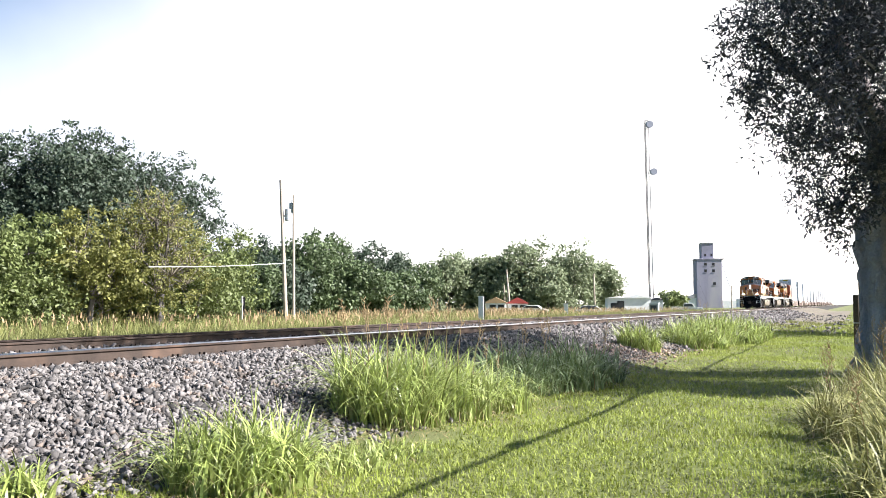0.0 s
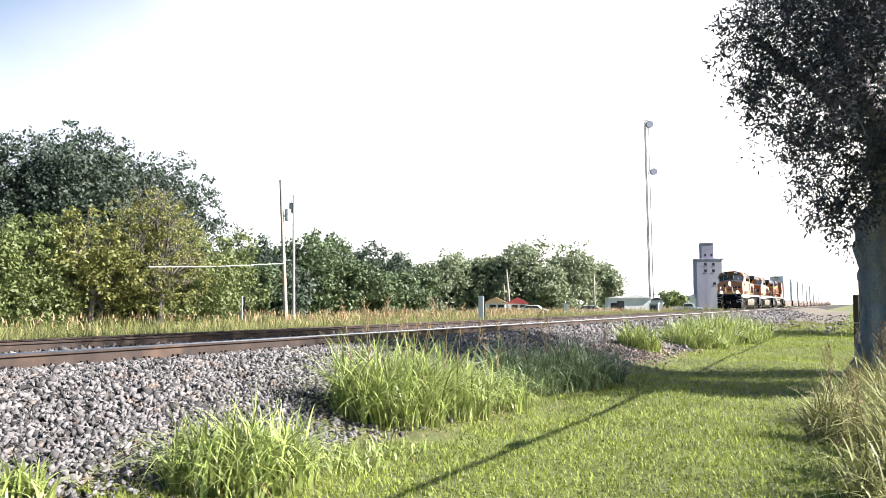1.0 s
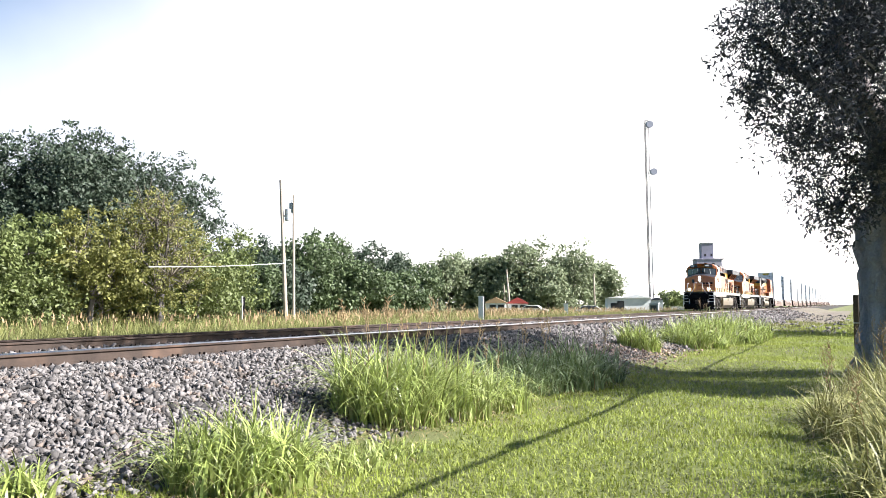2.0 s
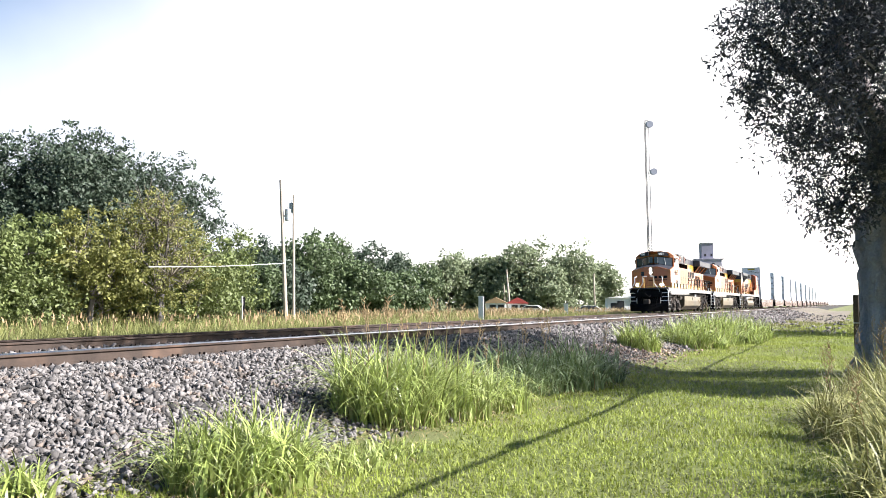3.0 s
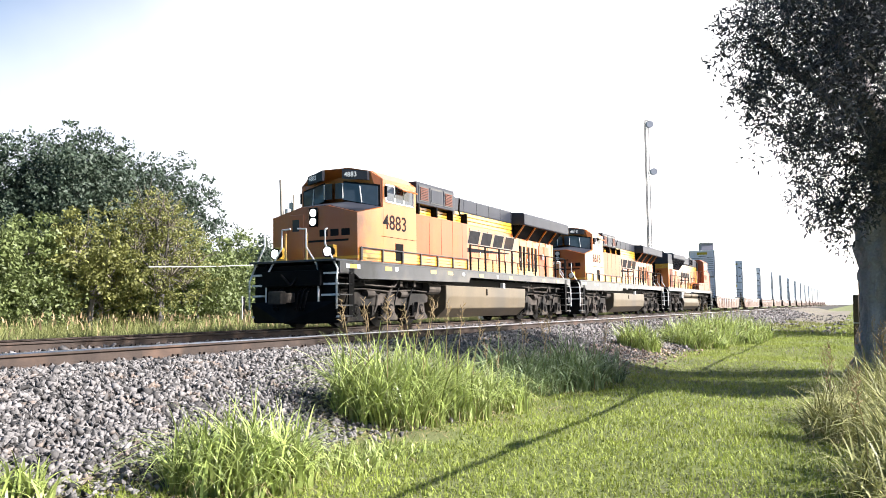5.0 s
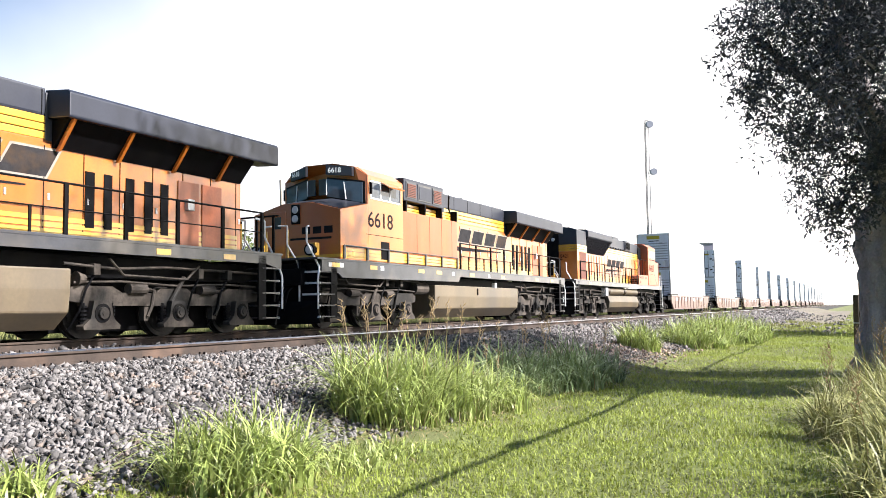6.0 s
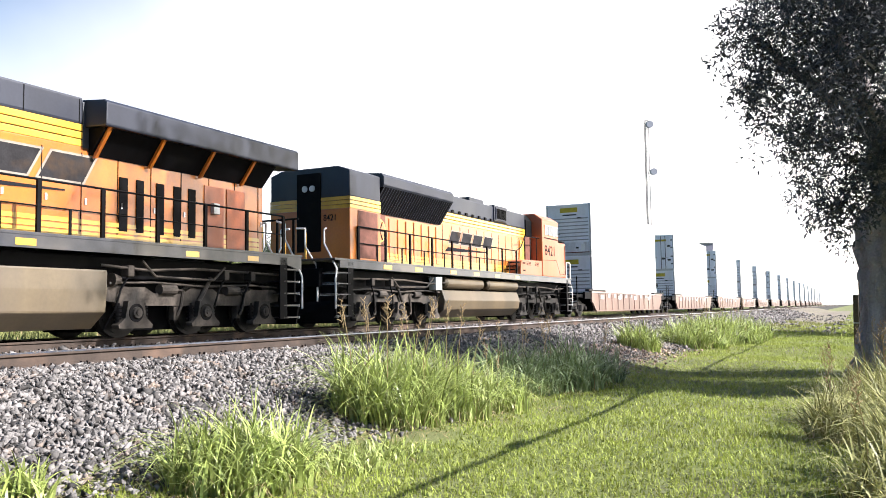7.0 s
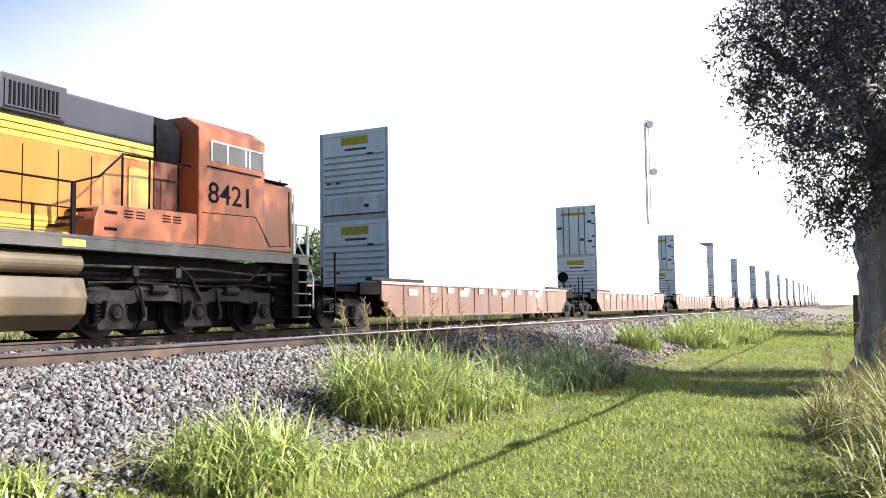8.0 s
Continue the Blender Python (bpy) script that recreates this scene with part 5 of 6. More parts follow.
    for s in (-1, 1):
        for yy in np.arange(9.9, 20.5, 0.88):
            bx("hood_door_seam", M_BLACK, t, *slab(s, 0.928, 0.940), yy, yy + 0.018, 1.98, 3.6, 0.0)
            bx("hood_door_latch", M_HANDRAIL, t, *slab(s, 0.93, 0.95), yy + 0.09, yy + 0.13, 2.6, 2.72, 0.0)
        for yy in np.arange(10.3, 15.2, 1.2):
            bx("roof_seam", M_BLACK, t, *slab(s, 0.938, 0.946), yy, yy + 0.02, 4.17, 4.64, 0.0)
        for zz in (1.98, 2.10, 2.22):
            bx("stripe", M_YELLOW, t, *slab(s, 0.93, 0.945), 9.5, 20.5, zz, zz + 0.085, 0.0)
        emblem(t, s, 0.936, 10.6 if s > 0 else 15.4, 3.02, 4.9, 0.50)
        for yy, w in ((16.1, 0.22), (16.55, 0.2), (17.1, 0.22), (17.6, 0.2), (18.05, 0.22)):
            bx("intake_slot", M_BLACK, t, *slab(s, 0.93, 0.95), yy, yy + w, 2.15, 3.25, 0.0)
        bx("rear_door", M_ORANGE_FADED, t, *slab(s, 0.93, 0.955), 18.55, 19.2, 1.98, 3.4, 0.012)
        bx("rear_door", M_ORANGE_FADED, t, *slab(s, 0.93, 0.955), 19.3, 19.95, 1.98, 3.4, 0.012)
        bx("breaker_box", M_STEEL, t, *slab(s, 0.95, 1.06), 18.75, 18.95, 2.75, 3.0, 0.01)
        # radiator wing with slanted screen and struts beneath
        one("radiator_wing", M_HOODGREY, t, lambda bm: prism(bm, [(s * 0.85, 4.12), (s * 1.50, 4.08), (s * 1.52, 4.12), (s * 1.52, 4.54), (s * 1.46, 4.60), (s * 0.85, 4.66)], "y", 15.25, 21.36, 0.02), smooth=False)
        one("radiator_screen", M_BLACK, t, lambda bm: prism(bm, [(s * 0.90, 3.58), (s * 0.96, 3.58), (s * 1.40, 4.10), (s * 0.90, 4.10)], "y", 15.35, 20.6))
        for yy in (15.4, 16.8, 18.3, 19.7):
            one("wing_strut", M_ORANGE, t, lambda bm: prism(bm, [(s * 0.96, 3.52), (s * 1.04, 3.52), (s * 1.46, 4.08), (s * 1.38, 4.08)], "y", yy, yy + 0.07))
        railing(t, s, 1.46, 9.7, 20.8, 1.92, 2.86, 1.36)
        for yy in (10.4, 11.8, 13.1, 14.5):
            bx("short_stanchion", M_BLACK, t, *slab(s, 1.44, 1.47), yy, yy + 0.05, 1.92, 2.4, 0.0)
    bx("hood_end", M_ORANGE, t, -0.92, 0.92, 20.6, 20.66, 1.92, 3.62, 0.01)
    for i in range(6):
        bx("end_rail_post", M_BLACK, t, -1.3 + i * 0.52 - 0.03, -1.3 + i * 0.52 + 0.03, 21.42, 21.46, 1.92, 2.86, 0.0)
    one("end_rail", M_BLACK, t, lambda bm: tube(bm, (-1.45, 21.44, 2.86), (1.45, 21.44, 2.86), 0.025, seg=8))
    bx("exhaust_stack", M_BLACK, t, -0.35, 0.35, 13.0, 13.7, 4.6, 4.78, 0.03)
    one("air_horn", M_BLACK, t, lambda bm: (tube(bm, (0.2, 12.0, 4.80), (0.2, 12.5, 4.84), 0.04, 0.09, 10), tube(bm, (0, 12.2, 4.80), (0, 11.7, 4.84), 0.04, 0.09, 10), box(bm, -0.1, 0.3, 12.05, 12.15, 4.6, 4.80)))
    one("antenna", M_BLACK, t, lambda bm: tube(bm, (0.3, 4.5, 4.74), (0.3, 4.5, 4.95), 0.02, seg=6))
    end_gear(t, 0.72, -1, 1.88)
    end_gear(t, 21.58, 1, 1.88)
    return t


def locomotive_flared(number, label):
    """Six-axle road locomotive with flared radiators; it runs long hood first. y = 0 at its cab-end coupler."""
    t = thing("locomotive", label, "locomotive", group="locomotives of the train")
    bx("frame", M_BLACK, t, -1.0, 1.0, 0.7, 21.9, 1.15, 1.66, 0.02)
    bx("deck", M_SILL, t, -1.5, 1.5, 0.75, 21.85, 1.88, 1.94, 0.01)
    for s in (-1, 1):
        flat_side(t, "side_sill", s, [(0.95, 1.68), (21.6, 1.68), (21.6, 1.88), (0.95, 1.88)], 1.44, M_SILL, 0.06)
        for yy in (8.2, 10.4, 12.4, 14.4, 17.0, 19.0):
            bx("marker_plate", M_YELLOW, t, *slab(s, 1.5, 1.506), yy - 0.25, yy + 0.25, 1.72, 1.85, 0.0)
        for y0, y1 in ((7.9, 10.9), (11.5, 14.6)):
            one("air_reservoir", M_TANK_TAN, t, lambda bm: (tube(bm, (s * 1.2, y0, 1.42), (s * 1.2, y1, 1.42), 0.20, seg=20), tube(bm, (s * 1.2, y0 - 0.08, 1.42), (s * 1.2, y0, 1.42), 0.12, 0.20, 20), tube(bm, (s * 1.2, y1, 1.42), (s * 1.2, y1 + 0.08, 1.42), 0.20, 0.12, 20)), smooth=False)
        bx("filter_housing", M_HANDRAIL, t, *slab(s, 1.1, 1.4), 15.1, 15.55, 1.15, 1.6, 0.03)
    one("fuel_tank", M_TANK_TAN, t, lambda bm: prism(bm, [(-1.0, 0.20), (1.0, 0.20), (1.36, 0.48), (1.42, 0.80), (1.30, 1.16), (-1.30, 1.16), (-1.42, 0.80), (-1.36, 0.48)], "y", 7.8, 14.95, 0.03))
    # full-length blocks hide the lit grass behind, painted as dark as shade
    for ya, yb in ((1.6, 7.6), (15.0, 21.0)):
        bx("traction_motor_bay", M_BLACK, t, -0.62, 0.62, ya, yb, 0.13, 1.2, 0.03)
    bogie(t, (2.55, 4.78, 7.04), 0.533, -1, "emd")
    bogie(t, (15.56, 17.82, 20.05), 0.533, -1, "emd")
    one("nose", M_ORANGE_FADED, t, lambda bm: prism(bm, [(-1.48, 1.94), (1.48, 1.94), (1.48, 3.60), (0.9, 3.86), (-0.9, 3.86), (-1.48, 3.60)], "y", 1.62, 2.80, 0.05))
    one("cab", M_ORANGE_FADED, t, lambda bm: prism(bm, [(-1.49, 1.94), (1.49, 1.94), (1.49, 4.56), (1.1, 4.82), (-1.1, 4.82), (-1.49, 4.56)], "y", 2.73, 5.0, 0.03))
    bx("windshield", M_GLASS, t, -1.3, -0.08, 2.70, 2.73, 3.95, 4.40, 0.0)
    bx("windshield", M_GLASS, t, 0.08, 1.3, 2.70, 2.73, 3.95, 4.40, 0.0)
    for s in (-1, 1):
        win = bx("cab_window", M_GLASS, t, *slab(s, 1.485, 1.498), 2.80, 4.62, 3.86, 4.28, 0.0)
        for y0 in (2.77, 3.28, 3.42, 4.05, 4.58):
            bx("window_post", M_STEEL, win, *slab(s, 1.48, 1.506), y0, y0 + 0.055, 3.84, 4.31, 0.0)
        bx("window_rail", M_STEEL, win, *slab(s, 1.48, 1.506), 2.77, 4.64, 4.28, 4.32, 0.0)
        bx("grab_iron", M_BLACK, t, *slab(s, 1.49, 1.53), 2.9, 4.75, 3.70, 3.725, 0.0)
        bx("nose_sill", M_BLACK, t, *slab(s, 1.2, 1.52), 1.85, 2.75, 3.655, 3.69, 0.0)
        writing("road_number", number, 0.66, side_m(s, 2.98 if s > 0 else 4.72, 2.92, 1.491), M_LETTER, t, 1.16)
        for pts in ([(1.9, 2.10), (2.55, 2.05), (3.1, 2.72), (4.9, 2.66), (4.9, 2.68), (3.08, 2.74), (2.53, 2.07), (1.9, 2.12)],):
            flat_side(t, "seam", s, pts, 1.487, M_BLACK, 0.006)
        flat_side(t, "nose_post", s, [(1.72, 2.1), (1.76, 2.1), (1.80, 3.5), (1.76, 3.5)], 1.482, M_LOUVRE, 0.02)
        # battery boxes beside the cab
        one("battery_box", M_ORANGE_FADED, t, lambda bm: prism(bm, [(5.02, 1.94), (7.75, 1.94), (7.72, 2.28), (7.62, 2.52), (7.45, 2.58), (5.02, 2.62)], "x", *slab(s, 0.97, 1.47), 0.02))
        for y0 in (5.5, 6.5):
            for j in range(2):
                for i in range(3):
                    bx("vent_slot", M_BLACK, t, *slab(s, 1.468, 1.478), y0 + j * 0.3, y0 + j * 0.3 + 0.22, 2.36 + i * 0.06, 2.385 + i * 0.06, 0.0)
        for z0 in (2.08, 2.40):
            bx("foot_hole", M_BLACK, t, *slab(s, 1.465, 1.48), 7.2, 7.5, z0, z0 + 0.06, 0.0)
        one("handrail", M_BLACK, t, lambda bm: pipe(bm, [(s * 1.46, 8.2, 2.90), (s * 1.44, 7.6, 3.1), (s * 1.40, 7.0, 3.62), (s * 1.36, 5.1, 3.66)], 0.022))
        for yy in (5.5, 6.3, 7.0):
            one("stanchion", M_BLACK, t, lambda bm: tube(bm, (s * 1.38, yy, 2.58), (s * 1.38, yy, 3.64), 0.022, seg=6))
        bx("side_door", M_YELLOW, t, *slab(s, 0.93, 0.96), 5.85, 6.45, 2.62, 3.5, 0.01)
        for i in range(3):
            bx("step", M_BLACK, t, *slab(s, 0.97, 1.45), 7.75 + i * 0.2, 7.95 + i * 0.2, 2.42 - i * 0.16, 2.46 - i * 0.16, 0.0)
    # hood
    bx("hood_front", M_LOUVRE, t, -0.95, 0.95, 5.0, 5.75, 1.94, 3.75, 0.02)
    one("hood_front_top", M_BLACK, t, lambda bm: prism(bm, [(-1.0, 3.75), (1.0, 3.75), (1.0, 4.45), (0.75, 4.74), (-0.75, 4.74), (-1.0, 4.45)], "y", 5.02, 5.75, 0.03))
    bx("hood_lower", M_ORANGE, t, -0.93, 0.93, 5.75, 20.9, 1.94, 3.66, 0.02)
    for zz in (3.66, 3.79, 3.92):
        bx("hood_stripe_band", M_YELLOW, t, -0.937, 0.937, 5.76, 14.3, zz, zz + 0.11, 0.01)
    bx("hood_upper", M_HOODGREY, t, -0.94, 0.94, 5.75, 19.3, 4.04, 4.70, 0.05)
    bx("blower_housing", M_HOODGREY, t, -1.0, 1.0, 8.0, 9.4, 4.10, 4.76, 0.03)
    bx("exhaust_housing", M_HOODGREY, t, -0.7, 0.7, 9.8, 11.2, 4.6, 4.92, 0.05)
    one("air_horn", M_BLACK, t, lambda bm: (tube(bm, (0.55, 13.5, 5.0), (0.55, 12.9, 5.04), 0.05, 0.13, 12), tube(bm, (0.4, 13.5, 5.02), (0.4, 14.1, 5.06), 0.05, 0.13, 12), tube(bm, (0.7, 13.5, 4.96), (0.7, 13.0, 5.0), 0.05, 0.12, 12), box(bm, 0.35, 0.75, 13.42, 13.58, 4.66, 5.04, 0.02)))
    for s in (-1, 1):
        gr = bx("louvre_frame", M_HOODGREY, t, *slab(s, 0.99, 1.03), 8.15, 9.3, 4.16, 4.66, 0.0)
        for j in range(12):
            bx("slat", M_BLACK, gr, *slab(s, 1.02, 1.05), 8.22 + j * 0.088, 8.26 + j * 0.088, 4.20, 4.62, 0.0)
        for yy in np.arange(6.6, 14.3, 0.75):
            bx("hood_door_seam", M_BLACK, t, *slab(s, 0.928, 0.940), yy, yy + 0.018, 2.3, 3.56, 0.0)
        for yy in np.arange(9.6, 14.2, 0.6):
            bx("lifting_lug", M_BLACK, t, *slab(s, 0.93, 0.99), yy, yy + 0.16, 4.06, 4.15, 0.0)
        for yy in np.arange(14.6, 18.1, 0.55):
            bx("hood_panel_rib", M_ORANGE_FADED, t, *slab(s, 0.93, 0.955), yy, yy + 0.05, 2.1, 3.4, 0.0)
        for zz in (1.99, 2.10, 2.21):
            bx("stripe", M_YELLOW, t, *slab(s, 0.93, 0.945), 7.9, 19.2, zz, zz + 0.08, 0.0)
        emblem(t, s, 0.94, 9.3 if s > 0 else 13.6, 2.92, 4.1, 0.44)
        one("radiator_flare", M_HOODGREY, t, lambda bm: prism(bm, [(s * 0.9, 4.2), (s * 1.46, 4.24), (s * 1.50, 4.30), (s * 1.50, 4.56), (s * 1.40, 4.66), (s * 0.9, 4.70)], "y", 14.3, 19.18, 0.02))
        one("radiator_screen", M_BLACK, t, lambda bm: prism(bm, [(s * 0.9, 3.52), (s * 0.98, 3.50), (s * 1.47, 4.24), (s * 0.9, 4.24)], "y", 14.35, 19.14))
        for yy in np.arange(14.45, 19.1, 0.16):
            one("screen_rib", M_HOODGREY, t, lambda bm: prism(bm, [(s * 0.975, 3.49), (s * 0.99, 3.49), (s * 1.485, 4.235), (s * 1.465, 4.24)], "y", yy, yy + 0.03))
        railing(t, s, 1.46, 8.2, 20.6, 1.94, 2.90, 1.5)
        for yy in np.arange(9.0, 20.0, 1.5):
            bx("short_stanchion", M_BLACK, t, *slab(s, 1.44, 1.47), yy, yy + 0.05, 1.94, 2.42, 0.0)
        bx("end_door", M_LOUVRE, t, *slab(s, 1.40, 1.425), 19.45, 20.55, 2.0, 3.38, 0.01)
        bx("reel_door", M_LOUVRE, t, *slab(s, 0.93, 0.965), 18.2, 19.2, 2.0, 3.48, 0.01, "deep red door behind the hose reel")
        reel = one("hose_reel", M_YELLOW, t, lambda bm: tube(bm, (s * 0.96, 18.72, 2.95), (s * 1.05, 18.72, 2.95), 0.38, seg=22), "round yellow hose reel")
        one("reel_disc", M_ORANGE, reel, lambda bm: tube(bm, (s * 1.04, 18.72, 2.95), (s * 1.056, 18.72, 2.95), 0.32, seg=20))
        for k in range(3):
            one("spoke", M_BLACK, reel, lambda bm: tube(bm, (s * 1.06, 18.72 - 0.32 * math.cos(k * 1.05), 2.95 - 0.32 * math.sin(k * 1.05)), (s * 1.06, 18.72 + 0.32 * math.cos(k * 1.05), 2.95 + 0.32 * math.sin(k * 1.05)), 0.02, seg=6))
    # the full-width tail of the hood leads the way
    bx("tail_lower", M_ORANGE, t, -1.41, 1.41, 19.25, 20.95, 1.94, 3.42, 0.03)
    for zz in (3.42, 3.54, 3.66):
        bx("tail_stripe", M_YELLOW, t, -1.415, 1.415, 19.25, 20.955, zz, zz + 0.10, 0.0)
    one("tail_upper", M_HOODGREY, t, lambda bm: prism(bm, [(-1.40, 3.76), (1.40, 3.76), (1.40, 4.52), (1.0, 4.66), (-1.0, 4.66), (-1.40, 4.52)], "y", 19.25, 20.94, 0.03))
    bx("tail_door_bay", M_BLACK, t, -0.42, 0.42, 20.9, 20.98, 2.2, 4.5, 0.01)
    for x in (-0.13, 0.13):
        one("tail_light", M_LAMPOFF, t, lambda bm: tube(bm, (x, 20.97, 4.05), (x, 21.01, 4.05), 0.10, 0.09, 14))
    writing("digits", number, 0.26, Matrix(((-1, 0, 0, -0.5), (0, 0, 1, 20.955), (0, 1, 0, 3.08), (0, 0, 0, 1))), M_LETTER, t, 0.9)
    for s in (-1, 1):
        one("roof_vent", M_BLACK, t, lambda bm: tube(bm, (s * 0.5, 20.3, 4.64), (s * 0.5, 20.3, 4.74), 0.12, seg=12))
        railing(t, s, 1.46, 0.95, 1.55, 1.94, 2.7, 0.6, M_HANDRAIL, False)
    end_gear(t, 0.72, -1, 1.9)
    end_gear(t, 21.88, 1, 1.9)
    ditch_lights(t, 1.25, 2.1, False)
    return t


def well_car(length, label):
    """Depressed well car; y = 0 is the front of its load, the well reaches to y = length."""
    t = thing("well_car", label, "freight car", group="container well cars")
    L = length
    for s in (-1, 1):
        prof = [(-0.75, 1.30), (-0.75, 0.80), (-0.5, 0.72), (0.05, 0.30), (L - 0.05, 0.30), (L + 0.5, 0.72), (L + 0.75, 0.80), (L + 0.75, 1.30)]
        side = flat_side(t, "side_sill", s, prof, 1.36, M_WELL, 0.09)
        one("top_chord", M_WELL_WORN, side, lambda bm: box(bm, *slab(s, 1.33, 1.50), -0.8, L + 0.8, 1.27, 1.36, 0.01))
        for ya, yb in ((-1.9, -0.76), (L + 0.76, L + 1.9)):
            bx("end_gusset", M_BLACK, side, *slab(s, 1.30, 1.42), ya, yb, 0.95, 1.30, 0.01)
        one("bottom_chord", M_WELL, side, lambda bm: box(bm, *slab(s, 1.33, 1.49), 0.0, L, 0.26, 0.33, 0.01))
        for i in range(int(L / 1.35)):
            bx("rib", M_WELL, side, *slab(s, 1.45, 1.475), 0.6 + i * 1.35, 0.68 + i * 1.35, 0.34, 1.26, 0.0)
        for ya, yb in ((-1.4, 1.9), (L - 1.9, L + 1.4)):
            bx("end_cap", M_WHEEL, side, *slab(s, 1.28, 1.51), ya, yb, 1.362, 1.46, 0.015)
        for i in range(9):
            bx("guide_plate", M_PLATE_RIB_SHADE, side, *slab(s, 1.476, 1.486), 2.4 + i * (L - 5) / 8.5, 2.85 + i * (L - 5) / 8.5, 1.04, 1.24, 0.0)
        for i in range(4):
            bx("placard", M_WHITEPAINT if i % 2 else M_BOXWHITE, side, *slab(s, 1.476, 1.482), 0.9 + i * L / 4.2, 1.5 + i * L / 4.2, 0.95, 1.15, 0.0)
    bx("well_floor", M_WELL, t, -1.36, 1.36, 0.1, L - 0.1, 0.26, 0.45, 0.0)
    for e, y in ((-1, -0.1), (1, L + 0.1)):
        y2 = y + e * 3.0
        bx("end_platform", M_BLACK, t, -1.3, 1.3, min(y, y2), max(y, y2), 1.02, 1.18, 0.02)
        bx("end_bulkhead", M_BLACK, t, -1.33, 1.33, min(y, y + e * 0.08), max(y, y + e * 0.08), 0.3, 1.3, 0.0)
        bx("centre_sill", M_BLACK, t, -0.3, 0.3, min(y, y2 + e * 0.2), max(y, y2 + e * 0.2), 0.66, 1.02, 0.02)
        bx("coupler", M_TRUCK_DARK, t, -0.18, 0.18, min(y2, y2 + e * 0.65), max(y2, y2 + e * 0.65), 0.72, 1.0, 0.03)
        for s in (-1, 1):
            for zz in (0.45, 0.8, 1.15, 1.5):
                bx("ladder_rung", M_HANDRAIL, t, *slab(s, 0.95, 1.35), y2 - 0.02, y2 + 0.02, zz, zz + 0.035, 0.0)
            bx("ladder_post", M_BLACK, t, *slab(s, 1.34, 1.38), y2 - 0.03, y2 + 0.03, 0.4, 2.1, 0.0)
            bx("ladder_post", M_BLACK, t, *slab(s, 0.92, 0.96), y2 - 0.03, y2 + 0.03, 0.4, 1.7, 0.0)
        if e < 0:
            one("brake_wheel", M_BLACK, t, lambda bm: (tube(bm, (0.3, y2 + 0.1, 1.18), (0.3, y2 + 0.1, 2.2), 0.05, seg=8), tube(bm, (0.3, y2 + 0.04, 2.1), (0.3, y2 + 0.0, 2.1), 0.28, seg=18)))
        yc = y + e * 1.75
        for s in (-1, 1):
            sf = one("side_frame", M_TRUCK_DARK, t, lambda bm: prism(bm, [(yc - 1.15, 0.42), (yc - 1.1, 0.66), (yc - 0.5, 0.72), (yc - 0.35, 0.82), (yc + 0.35, 0.82), (yc + 0.5, 0.72), (yc + 1.1, 0.66), (yc + 1.15, 0.42), (yc + 0.75, 0.40), (yc + 0.42, 0.24), (yc - 0.42, 0.24), (yc - 0.75, 0.40)], "x", *slab(s, 0.92, 1.08)))
            for k in (-0.88, 0.88):
                one("bearing_cap", M_TRUCK_DARK, sf, lambda bm: tube(bm, (s * 1.06, yc + k, 0.46), (s * 1.18, yc + k, 0.46), 0.12, 0.1, 12))
            one("coil_spring", M_BLACK, sf, lambda bm: tube(bm, (s * 1.0, yc, 0.30), (s * 1.0, yc, 0.62), 0.2, seg=10))
        bx("truck_bolster", M_BLACK, t, -1.0, 1.0, yc - 0.22, yc + 0.22, 0.62, 1.02, 0.02)
        for k in (-0.88, 0.88):
            wheelset(t, yc + k, 0.46, 1)
    return t


